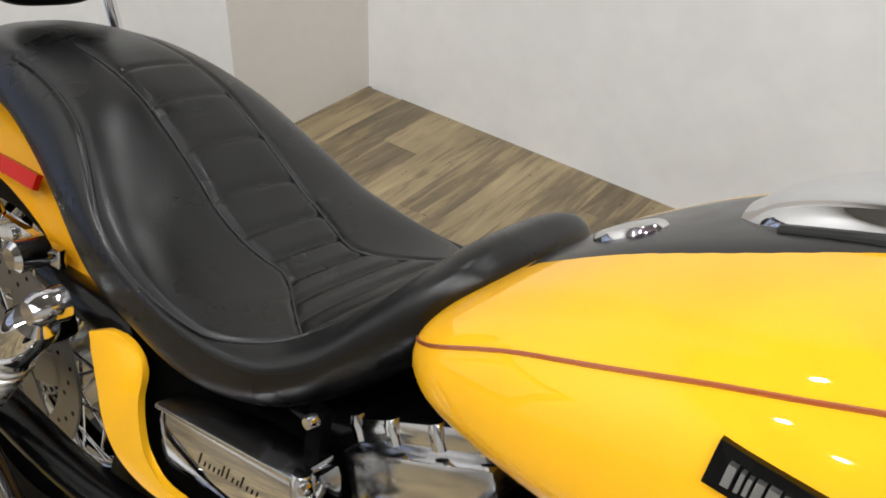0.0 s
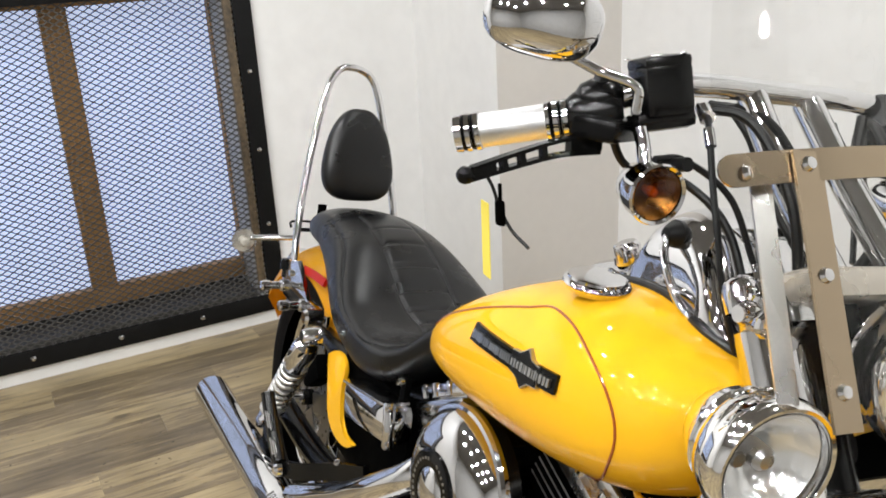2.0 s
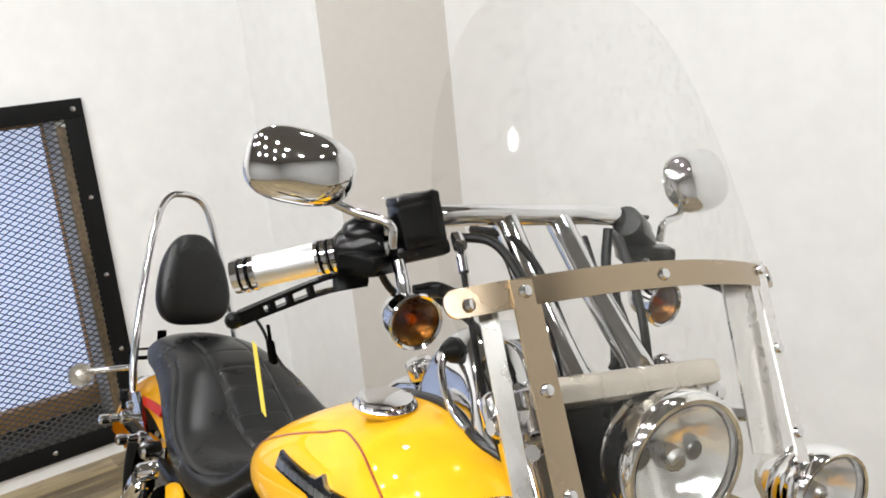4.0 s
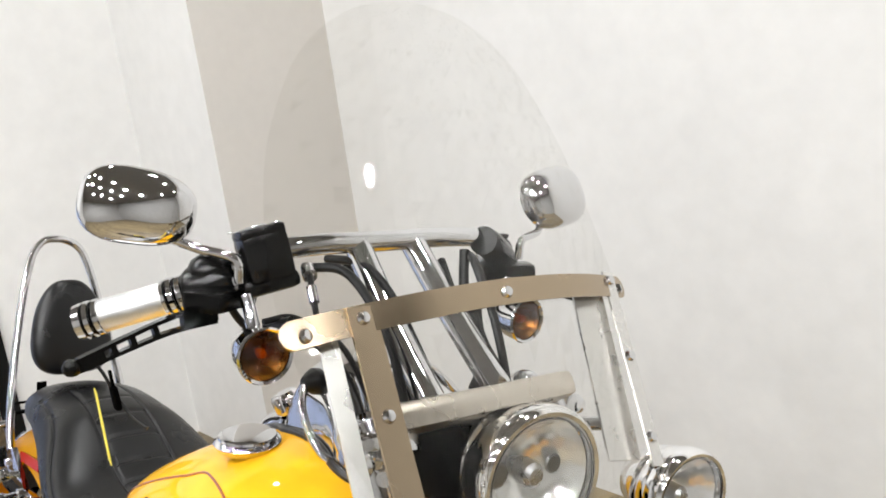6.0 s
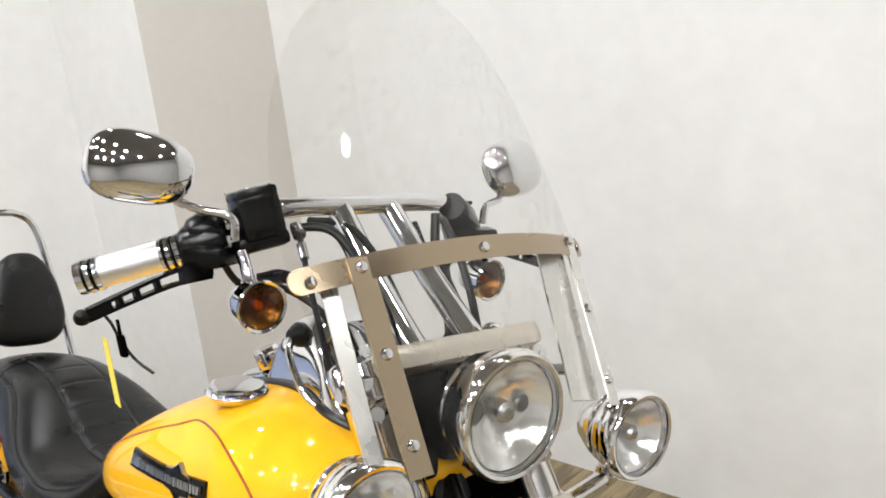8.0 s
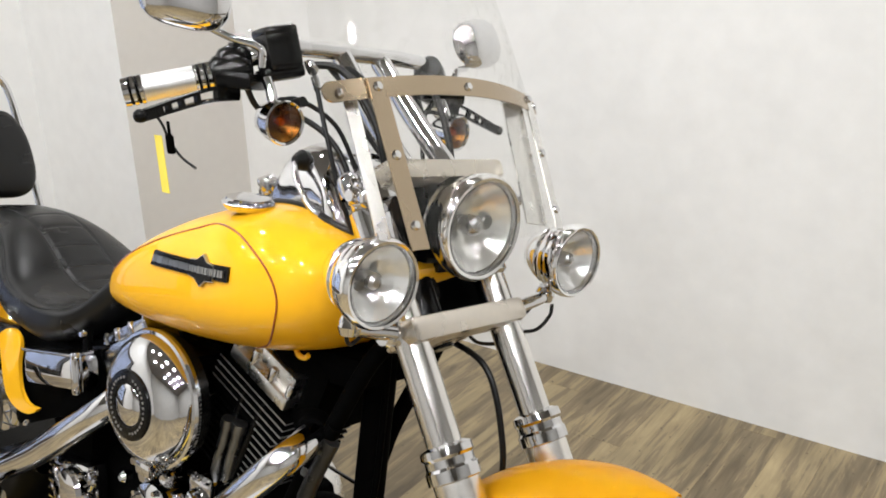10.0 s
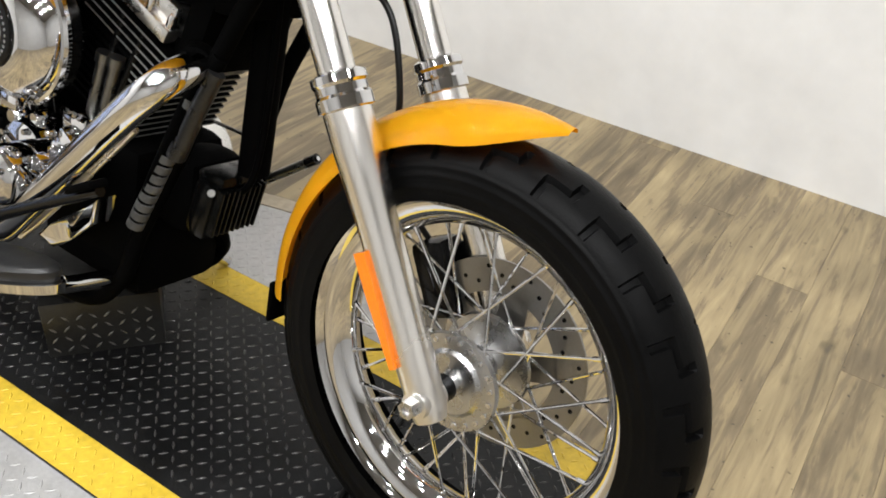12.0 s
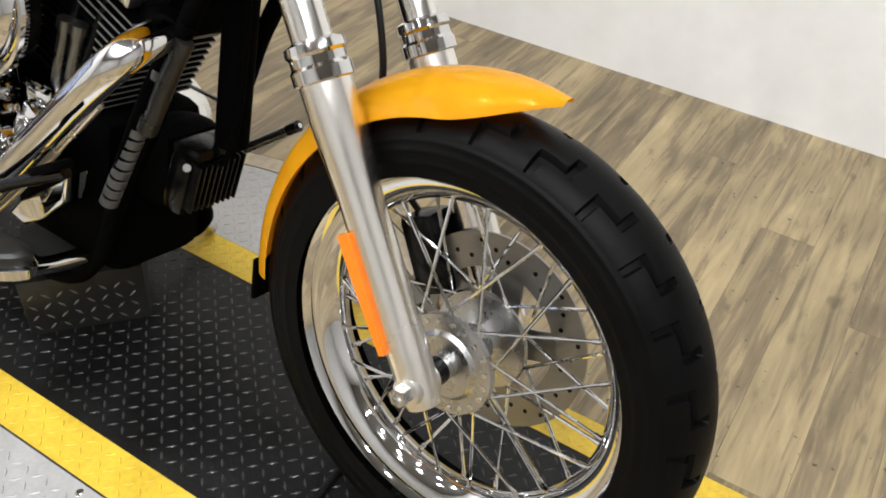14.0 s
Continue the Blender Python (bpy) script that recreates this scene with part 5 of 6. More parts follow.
sis = sub("sissy_bar", tube([(-0.06, -0.128, 0.635), (-0.085, -0.126, 0.70), (-0.125, -0.107, 0.82), (-0.165, -0.078, 0.96), (-0.188, -0.055, 1.04), (-0.196, -0.04, 1.072), (-0.2, -0.02, 1.09), (-0.2, 0.0, 1.093), (-0.2, 0.025, 1.09), (-0.196, 0.052, 1.075), (-0.188, 0.07, 1.04), (-0.165, 0.088, 0.96), (-0.125, 0.112, 0.82), (-0.085, 0.126, 0.70), (-0.06, 0.128, 0.635)], 0.0085, 14), CHROME, label="tall chrome sissy bar")
bm = bmesh.new()
bmesh.ops.create_uvsphere(bm, u_segments=48, v_segments=32, radius=1)
for v in bm.verts:
    x, y, z = v.co
    e = lambda q, p: math.copysign(abs(q) ** p, q)
    zz = e(z, 0.62)
    wid = 0.082 - 0.021 * zz - 0.014 * zz * zz
    v.co = Vector((0.030 * e(x, 0.6), wid * e(y, 0.58), 0.107 * zz))
bm.transform(Matrix.Translation((-0.113, 0.01, 0.900)) @ pose(0, 0, 0, 0, -14, 0))
sub("backrest_pad", bm, LEATHER, sis, "black vinyl backrest pad", angle=70)
for s in (-1, 1):
    sg = sub("rear_signal", lathe([(0, -0.05), (0.012, -0.046), (0.022, -0.034), (0.029, -0.012), (0.030, 0.0), (0.028, 0.004)], Matrix.Translation((-0.245, s * 0.203, 0.65)) @ pose(0, 0, 0, 0, -90, 0), 28), GLOBE, label="clear globe rear turn signal")
    sub("signal_bulb", lathe([(0, -0.03), (0.009, -0.027), (0.012, -0.018), (0.01, -0.006), (0.012, 0.004), (0, 0.006)], Matrix.Translation((-0.245, s * 0.203, 0.65)) @ pose(0, 0, 0, 0, -90, 0), 16), WHITE_LENS, sg, "pale bulb inside the globe")
    sub("signal_lens", lathe([(0, 0.014), (0.014, 0.012), (0.024, 0.006), (0.028, 0.0)], Matrix.Translation((-0.245, s * 0.203, 0.65)) @ pose(0, 0, 0, 0, -90, 0), 28), WHITE_LENS, sg, "clear lens")
    sub("signal_stem", rod((-0.235, s * 0.19, 0.66), (-0.2, s * 0.09, 0.672), 0.007, 12), CHROME, sg)
sub("tail_light", lathe([(0, -0.03), (0.03, -0.03), (0.04, -0.01), (0.042, 0.0), (0.036, 0.012), (0, 0.018)], Matrix.Translation((-0.385, 0, 0.55)) @ pose(0, 0, 0, 0, -100, 0), 28), CHROME, label="chrome tail light")
rk = sub("luggage_latch", merge(box(-0.225, -0.02, 0.715, 0.006, 0.022, 0.075, 0.002), box(-0.23, -0.02, 0.685, 0.02, 0.12, 0.006, 0.002), tube([(-0.25, -0.085, 0.685), (-0.25, -0.085, 0.70), (-0.25, -0.03, 0.70), (-0.25, -0.03, 0.685)], 0.003, 8, 3)), BLACK_SATIN, label="black rack latch bracket")
for z in (0.728, 0.71):
    sub("latch_bolt", lathe([(0, 0.003), (0.006, 0.003), (0.0065, 0)], Matrix.Translation((-0.222, -0.02, z)) @ RF, 12), CHROME, rk)

# shocks, swing arm
for s in (-1, 1):
    a, b = Vector((0.05, s * 0.195, 0.315)), Vector((0.265, s * 0.195, 0.60))
    ax = b - a
    sh = sub("rear_shock", merge(rod(a + ax * 0.1, a + ax * 0.95, 0.0105, 16), rod(a + ax * 0.06, a + ax * 0.16, 0.023, 20), lathe([(0.01, 0.0), (0.024, 0.001), (0.027, 0.006), (0.027, 0.07), (0.023, 0.086), (0.012, 0.092)], frame_to(a + ax * 0.68, ax), 28)), CHROME, label="chrome rear shock absorber")
    sub("damper_body", rod(a + ax * 0.14, a + ax * 0.7, 0.0175, 20), BLACK, sh, "black damper body")
    fr = frame_to(a + ax * 0.14, ax)
    sub("coil_spring", tube([fr @ Vector((0.0228 * math.cos(k * 0.6), 0.0228 * math.sin(k * 0.6), ax.length * 0.56 * k / 100)) for k in range(101)], 0.0055, 10, 2), ALU, sh, "bright coil spring")
    for q in (a, b):
        sub("shock_eye", lathe([(0, 0.02), (0.012, 0.02), (0.017, 0.012), (0.019, -0.018), (0, -0.018)], Matrix.Translation(q) @ (RY if s < 0 else pose(0, 0, 0, -90, 0, 0)), 18), CHROME, sh)
    sub("swing_arm", tube([(0.42, s * 0.12, 0.33), (0.2, s * 0.13, 0.31), (-0.06, s * 0.135, 0.325)], 0.026, 14), BLACK, label="black swing arm")
sub("rear_caliper", box(0.06, -0.088, 0.435, 0.1, 0.05, 0.06, 0.014, pose(0, 0, 0, 0, -35, 0)), BLACK_SATIN, label="black rear brake caliper")
sub("rear_axle", rod((RA.x, -0.17, RA.z), (RA.x, 0.17, RA.z), 0.013, 14), CHROME)
sub("rear_frame", merge(*[tube([(0.62, s * 0.1, 0.62), (0.45, s * 0.115, 0.58), (0.28, s * 0.13, 0.57), (0.14, s * 0.118, 0.56)], 0.02, 12) for s in (-1, 1)]), BLACK, label="black rear frame rails")

# side covers and battery box
edge = smooth_path([(0.291, 0, 0.575), (0.335, 0, 0.598), (0.374, 0, 0.594), (0.383, 0, 0.573), (0.378, 0, 0.538), (0.384, 0, 0.5), (0.4, 0, 0.472), (0.43, 0, 0.463), (0.462, 0, 0.466), (0.43, 0, 0.446), (0.388, 0, 0.44), (0.347, 0, 0.449), (0.321, 0, 0.475), (0.307, 0, 0.52), (0.297, 0, 0.552)], 4)
sub("side_cover", plate([(p.x, p.z) for p in edge], -0.166, -0.158, 0.002), YELLOW, label="curved yellow side cover")
sub("battery_case", box(0.47, 0.0, 0.50, 0.30, 0.29, 0.22, 0.02), BLACK_SATIN, label="black battery case")
BCM = Matrix.Translation((0.536, -0.165, 0.57)) @ pose(0, 0, 0, 0, -11, 0)
bcv = sub("battery_cover", box(0, 0, 0, 0.196, 0.05, 0.066, 0.017), CHROME, label="chrome battery cover with script", m=BCM)
sub("cover_flange", box(-0.002, -0.004, 0.0335, 0.18, 0.046, 0.005, 0.0015), CHROME_WORN, bcv, "raised top flange", m=BCM)
sub("end_cap", lathe([(0, -0.038), (0.008, -0.038), (0.0105, -0.034), (0.0105, 0.034), (0.008, 0.038), (0, 0.038)], Matrix.Translation((0.089, -0.017, 0)), 18), CHROME, bcv, "rounded chrome end cap", m=BCM)
for dz in (-0.03, 0.03):
    sub("cover_bolt", lathe([(0, 0.008), (0.004, 0.008), (0.006, 0.005), (0.006, 0)], Matrix.Translation((0.098, -0.02, dz)) @ RY, 10), CHROME, bcv, m=BCM)
for k in range(13):
    tall = k in (0, 5, 6, 9)
    sub("script_bar", box(-0.032 + 0.0062 * k, -0.0252, 0.0035 if tall else 0.0, 0.0016, 0.0008, 0.013 if tall else 0.0055, 0, pose(0, 0, 0, 0, 24, 0)), BLACK, bcv, m=BCM, smooth=False)
sub("tray_strap", box(0.597, -0.148, 0.60, 0.018, 0.012, 0.12, 0.003), BLACK_SATIN, label="black battery tray strap")
sub("strap_bolt", lathe([(0, 0.01), (0.005, 0.01), (0.007, 0.006), (0.007, 0)], Matrix.Translation((0.597, -0.154, 0.651)) @ RY, 12), CHROME)

# engine
CR = Vector((0.885, 0, 0.38))
case = sub("crankcase", merge(box(0.87, 0, 0.35, 0.34, 0.2, 0.22, 0.04), box(0.62, 0, 0.33, 0.3, 0.22, 0.2, 0.03)), BLACK_SATIN, label="black engine crankcase")
sub("primary_end", lathe([(0, 0.03), (0.075, 0.03), (0.1, 0.022), (0.111, 0.0), (0.111, -0.04), (0, -0.04)], Matrix.Translation((0.868, 0.165, 0.345)) @ pose(0, 0, 0, -90, 0, 0), 40), ALU, label="round polished front end of the primary cover")
sub("primary_cover", box(0.69, 0.14, 0.33, 0.5, 0.09, 0.17, 0.04), CHROME, label="chrome primary cover")
for sgn in (-1, 1):
    ang = 22.5 if sgn > 0 else -28.0
    M = Matrix.Translation(CR + Vector((0 if sgn > 0 else -0.035, 0, 0 if sgn > 0 else 0.03))) @ pose(0, 0, 0, 0, ang, 0)
    cyl = sub("cylinder", merge(box(0, 0, 0.17, 0.10, 0.12, 0.16, 0.03), box(0, 0, 0.28, 0.12, 0.14, 0.06, 0.02)), BLACK_SATIN, label="black finned engine cylinder", m=M)
    for k in range(14 if sgn > 0 else 10):
        z = 0.12 + 0.0135 * k
        g = 0.07 + 0.0013 * k if z < 0.255 else 0.092
        sub("fin_edge", box(0, 0, z, g * 2 + 0.0012, 0.1912, 0.0026, 0) if z > 0.25 else box(g * 0.7, 0, z, g * 0.6 + 0.0012, 0.1912, 0.0026, 0), FIN, cyl, "machined fin edge", m=M, smooth=False)
        sub("fin", box(0, 0, z, g * 2, 0.19, 0.0052, 0.001), BLACK_SATIN, cyl, m=M, smooth=False)
    if sgn > 0:
        rbm = merge(box(0, 0, 0.319, 0.15, 0.19, 0.024, 0.006), box(0, 0, 0.345, 0.135, 0.168, 0.036, 0.01))
    else:
        rbm = merge(box(-0.031, -0.012, 0.272, 0.16, 0.25, 0.05, 0.007), box(-0.031, -0.012, 0.308, 0.146, 0.226, 0.03, 0.009))
    sub("rocker_box", rbm, ALU if sgn > 0 else CHROME_WORN, cyl, "polished rocker cover", m=M)
    ox, oy, oz = (0, 0, 0.33) if sgn > 0 else (-0.031, -0.036, 0.302)
    for px, py in ((-0.066, -0.084), (0.066, -0.084), (0.022, -0.086), (-0.025, -0.086)):
        sub("cover_bolt", lathe([(0, 0.022), (0.006, 0.022), (0.008, 0.016), (0.008, 0)], M @ Matrix.Translation((px + ox, py + oy, oz)), 10), CHROME, cyl)
    sub("pushrod_tube", merge(rod(CR + Vector((sgn * 0.03, -0.11, 0.03)), M @ Vector((-sgn * 0.02, -0.085, 0.29)), 0.008, 14), rod(CR + Vector((sgn * 0.05, -0.11, 0.02)), M @ Vector((sgn * 0.03, -0.085, 0.29)), 0.008, 14)), BLACK, cyl, "black pushrod tubes")
    if sgn > 0:
        for dx in (0.0, 0.028):
            sub("pushrod_cover", merge(rod((0.935 + dx, -0.108, 0.475), (0.962 + dx, -0.108, 0.585), 0.0095, 16), rod((0.96 + dx, -0.108, 0.578), (0.964 + dx, -0.108, 0.594), 0.0125, 16)), HUB_DARK, cyl, "dull steel pushrod cover")
AC = Vector((0.852, -0.165, 0.606))
ac = sub("air_cleaner", lathe([(0.112, 0.0), (0.118, 0.003), (0.119, 0.010), (0.116, 0.015), (0.111, 0.0165), (0.109, 0.022), (0.104, 0.031), (0.095, 0.040), (0.083, 0.048), (0.07, 0.0535), (0.058, 0.056), (0, 0.056)], Matrix.Translation(AC) @ RY, 56), CHROME, label="round domed chrome air cleaner cover")
sub("cover_ring", lathe([(0.06, 0.053), (0.058, 0.059), (0.054, 0.0605), (0.036, 0.0605), (0.034, 0.055)], Matrix.Translation(AC) @ RY, 48), BLACK, ac, "black lettered ring")
for k in range(34):
    a = 2 * math.pi * k / 34
    if 0.22 < (k / 34) % 0.5 < 0.28:
        continue
    sub("ring_mark", box(AC.x + 0.046 * math.cos(a), AC.y - 0.0607, AC.z + 0.046 * math.sin(a), 0.0038, 0.0008, 0.0042 if k % 3 else 0.003, 0, pose(0, 0, 0, 0, -math.degrees(a) + 90, 0)), BADGE_SILVER, ac, smooth=False)
sub("cover_badge", lathe([(0, 0.067), (0.014, 0.066), (0.026, 0.0635), (0.033, 0.0605), (0.036, 0.057)], Matrix.Translation(AC) @ RY, 36), CHROME, ac, "chrome centre badge")
sub("air_backplate", lathe([(0, -0.02), (0.11, -0.02), (0.113, 0.0), (0, 0.0)], Matrix.Translation(AC) @ RY, 40), BLACK, ac)
sub("intake", box(0.83, -0.07, 0.64, 0.1, 0.15, 0.08, 0.02), BLACK)
sub("cable_hook", tube([(1.117, -0.12, 0.756), (1.125, -0.12, 0.747), (1.138, -0.12, 0.746), (1.145, -0.12, 0.752)], 0.004, 8), YELLOW, label="small yellow cable hook under the tank")
sub("cleaner_bracket", box(0.872, -0.19, 0.498, 0.04, 0.03, 0.022, 0.005), CHROME, ac, "chrome bracket")
lb = sub("lifter_block", box(0.945, -0.12, 0.475, 0.06, 0.05, 0.04, 0.01), CHROME, label="chrome lifter cover")
for dx in (-0.02, 0.0, 0.02):
    sub("cover_screw", rod((0.945 + dx, -0.14, 0.49), (0.945 + dx, -0.15, 0.497), 0.006, 8), CHROME, lb)
cc = sub("cam_cover", lathe([(0, 0.055), (0.045, 0.055), (0.056, 0.05), (0.06, 0.04), (0.062, 0.0)], Matrix.Translation((0.84, -0.11, 0.39)) @ RY, 36), CHROME, label="chrome cam cover")
for k in range(5):
    a = 2 * math.pi * k / 5
    sub("cover_screw", lathe([(0, 0.06), (0.005, 0.06), (0.006, 0.05)], Matrix.Translation((0.84 + 0.05 * math.cos(a), -0.11, 0.39 + 0.05 * math.sin(a))) @ RY, 8), CHROME_WORN, cc)
of = sub("oil_filter", lathe([(0, 0.122), (0.012, 0.122), (0.014, 0.118), (0.028, 0.119), (0.035, 0.116), (0.044, 0.112), (0.048, 0.104), (0.048, 0.066), (0.0465, 0.062), (0.048, 0.058), (0.048, 0.012), (0.05, 0.008), (0.05, -0.03)], Matrix.Translation((0.889, -0.125, 0.388)) @ RY, 44), CHROME, label="chrome oil filter")
mt = sub("filter_mount", merge(box(0.945, -0.135, 0.43, 0.065, 0.06, 0.075, 0.016, pose(0, 0, 0, 0, 30, 0)), rod((0.955, -0.15, 0.415), (0.955, -0.18, 0.415), 0.02, 20)), CHROME, label="chrome oil filter mount")
for dx, dz in ((-0.02, 0.03), (0.025, 0.022), (0.012, -0.03), (-0.028, -0.01)):
    sub("mount_bolt", lathe([(0, 0.012), (0.005, 0.012), (0.0075, 0.008), (0.0075, 0)], Matrix.Translation((0.945 + dx, -0.164, 0.43 + dz)) @ RY, 12), CHROME, mt)
for k in range(3):
    a = 2 * math.pi * k / 3 + 0.5
    sub("filter_bolt", lathe([(0, 0.124), (0.005, 0.123), (0.006, 0.114)], Matrix.Translation((0.889 + 0.029 * math.cos(a), -0.125, 0.393 + 0.029 * math.sin(a))) @ RY, 10), CHROME_WORN, of)
for x, z, r in ((0.945, 0.405, 0.018), (0.93, 0.44, 0.015), (0.85, 0.455, 0.017), (0.79, 0.44, 0.02), (0.765, 0.375, 0.024)):
    sub("case_cap", lathe([(0, 0.03), (r * 0.5, 0.03), (r * 0.85, 0.024), (r, 0.014), (r, 0.0)], Matrix.Translation((x, -0.118, z)) @ RY, 20), CHROME, case, "domed chrome cap on the crankcase")
tc_ = sub("transmission_cover", merge(box(0.585, -0.14, 0.345, 0.13, 0.05, 0.115, 0.022, pose(0, 0, 0, 0, -8, 0)), lathe([(0.046, 0.0), (0.046, 0.012), (0.04, 0.02), (0.018, 0.024), (0, 0.024)], Matrix.Translation((0.6, -0.162, 0.35)) @ RY, 32)), CHROME, label="ribbed chrome transmission end cover")
for k in range(5):
    sub("cover_rib", box(0.545, -0.166, 0.315 + 0.016 * k, 0.05, 0.008, 0.006, 0.002, pose(0, 0, 0, 0, -8, 0)), CHROME, tc_)
for k in range(8):
    a = 2 * math.pi * k / 8 + 0.2
    sub("cover_screw", lathe([(0, 0.014), (0.005, 0.014), (0.0075, 0.01), (0.0075, 0)], Matrix.Translation((0.598 + 0.058 * math.cos(a), -0.163, 0.347 + 0.05 * math.sin(a))) @ RY, 12), CHROME, tc_)
for k, (px, pz) in enumerate(((0.70, 0.40), (0.72, 0.34), (0.735, 0.445))):
    sub("case_cap", lathe([(0, 0.02), (0.006, 0.02), (0.011, 0.014), (0.012, 0.0)], Matrix.Translation((px, -0.112, pz)) @ RY, 14), CHROME, case, "domed chrome cap on the crankcase")

sub("lower_case_cover", plate([(1.021, 0.384), (0.98, 0.348), (0.92, 0.307), (0.871, 0.264), (0.915, 0.256), (0.962, 0.29), (1.014, 0.338)], -0.157, -0.115, 0.007), CHROME, label="small chrome cover on the lower crankcase")

# exhaust
sub("front_pipe", tube([(1.16, -0.11, 0.632), (1.19, -0.16, 0.637), (1.198, -0.2, 0.628), (1.165, -0.217, 0.588), (1.07, -0.215, 0.49), (0.95, -0.212, 0.365), (0.86, -0.21, 0.28), (0.75, -0.21, 0.24), (0.55, -0.215, 0.235), (0.42, -0.225, 0.25)], 0.0232, 20), CHROME, label="chrome front exhaust pipe")
sub("heat_shield", tube([(1.155, -0.205, 0.552), (1.07, -0.205, 0.458), (0.95, -0.202, 0.333), (0.9, -0.2, 0.285)], 0.0075, 12), STEEL, label="slim steel heat shield edge under the pipe")
sub("pipe_elbow", tube([(1.165, -0.12, 0.634), (1.13, -0.08, 0.63), (1.05, -0.03, 0.615)], 0.026, 16), BLACK_SATIN, label="black exhaust elbow at the cylinder head")
sub("rear_pipe", tube([(0.70, -0.1, 0.60), (0.73, -0.17, 0.565), (0.66, -0.2, 0.50), (0.55, -0.205, 0.42), (0.45, -0.21, 0.36), (0.36, -0.225, 0.31)], 0.026, 20), CHROME, label="chrome rear exhaust pipe")
mf = sub("muffler", lathe([(0.02, 0.0), (0.034, 0.01), (0.041, 0.06), (0.041, 0.66), (0.039, 0.665), (0.036, 0.665), (0.034, 0.64), (0.0, 0.6)], frame_to((0.43, -0.235, 0.275), Vector((-1, -0.02, -0.02))), 36), CHROME, label="long chrome muffler")
sub("muffler_bracket", box(0.12, -0.2, 0.30, 0.06, 0.03, 0.06, 0.008), BLACK)

# passenger peg folded up beside the shock, on its arm
peg = sub("passenger_peg", tube([(0.262, -0.268, 0.484), (0.29, -0.267, 0.454), (0.355, -0.262, 0.386)], 0.0135, 18, 4), CAST, label="folded black passenger foot peg with chrome inlays")
for u0 in (0.3, 0.68):
    p0, p1 = on_line((0.262, -0.268, 0.484), (0.355, -0.262, 0.386), u0), on_line((0.262, -0.268, 0.484), (0.355, -0.262, 0.386), u0 + 0.24)
    for dx in (0.004, 0.013):
        off = Vector((dx, -0.0105 + 0.25 * (dx - 0.004), 0.006))
        sub("peg_inlay", rod(p0 + off, p1 + off, 0.0034 if dx < 0.01 else 0.0024, 10), CHROME, peg, "chrome inlay")
sub("peg_bolt", lathe([(0, 0.014), (0.007, 0.014), (0.0125, 0.009), (0.0135, 0)], Matrix.Translation((0.366, -0.262, 0.376)) @ RY, 18), CHROME, peg, "round chrome pivot bolt")
arm = sub("peg_arm", ribbon([(0.355, -0.255, 0.372), (0.42, -0.238, 0.398), (0.5, -0.21, 0.44), (0.585, -0.19, 0.478)], 0.03, 0.014, (-0.35, 0, 1), 5), BLACK, label="black arm that carries the passenger peg")
for x, z in ((0.508, 0.462), (0.556, 0.474)):
    sub("arm_bolt", lathe([(0, 0.009), (0.004, 0.009), (0.0065, 0.005), (0.0065, 0)], Matrix.Translation((x, -0.208 + 0.35 * (x - 0.508), z)) @ RY, 12), CHROME, arm)
sub("muffler_clamp", lathe([(0.042, -0.014), (0.0445, -0.012), (0.0445, 0.012), (0.042, 0.014)], frame_to((0.36, -0.2364, 0.2736), Vector((-1, -0.02, -0.02))), 32), CHROME_WORN, mf, "chrome band clamp")
for dz in (0.012, -0.012):
    sub("clamp_bolt", rod((0.36 + dz, -0.262, 0.318), (0.36 + dz, -0.276, 0.31), 0.006, 10), CHROME, mf)

# frame, controls, rectifier
for s in (-1, 1):
    k = 1.0 if s < 0 else 0.6
    sub("down_tube", tube([(1.265, s * 0.06 * k, 0.81), (1.24, s * 0.095 * k, 0.755), (1.175, s * 0.1 * k, 0.615), (1.142, s * 0.1 * k, 0.513), (1.064, s * 0.105 * k, 0.334), (1.03, s * 0.112, 0.23), (0.93, s * 0.12, 0.165), (0.6, s * 0.13, 0.16)], 0.0135, 16), BLACK_SATIN, label="black frame down tube")
sub("backbone", tube([(1.26, 0, 0.86), (1.0, 0, 0.76), (0.7, 0, 0.66)], 0.03, 14), BLACK)
sub("coil_bracket", box(1.11, 0.0, 0.722, 0.2, 0.15, 0.05, 0.012, pose(0, 0, 0, 0, -4, 0)), BLACK_SATIN, label="black coil bracket under the tank")
sub("horn_bracket", box(1.112, 0.012, 0.665, 0.045, 0.18, 0.13, 0.012, pose(0, 0, 0, 0, 18, 0)), BLACK_SATIN, label="black horn bracket ahead of the cylinder head")
hose = sub("breather_hose", tube([(1.20, -0.105, 0.655), (1.163, -0.118, 0.585), (1.122, -0.123, 0.48), (1.076, -0.125, 0.36)], 0.0118, 16), BLACK_SATIN, label="ribbed black hose with grey bands")
sub("hose_sleeve", tube([(1.203, -0.113, 0.635), (1.182, -0.119, 0.58), (1.158, -0.1215, 0.515)], 0.0128, 16), SLEEVE, hose, "scuffed dark grey sleeve")
sub("light_band", lathe([(0.012, -0.012), (0.0145, -0.011), (0.0145, 0.011), (0.012, 0.012)], frame_to((1.152, -0.122, 0.505), Vector((-0.122, -0.011, -0.30))), 18), SLEEVE, hose, "dull grey band")
for t in (0.25, 0.56, 0.62, 0.68, 0.74, 0.8, 0.86, 0.92, 0.98):
    p = on_line((1.196, -0.114, 0.655), (1.074, -0.125, 0.355), t)
    d = Vector((-0.122, -0.011, -0.30))
    sub("hose_band", lathe([(0.0115, -0.0075), (0.0138, -0.0065), (0.0138, 0.0065), (0.0115, 0.0075)], frame_to(p, d), 18), BAND, hose)
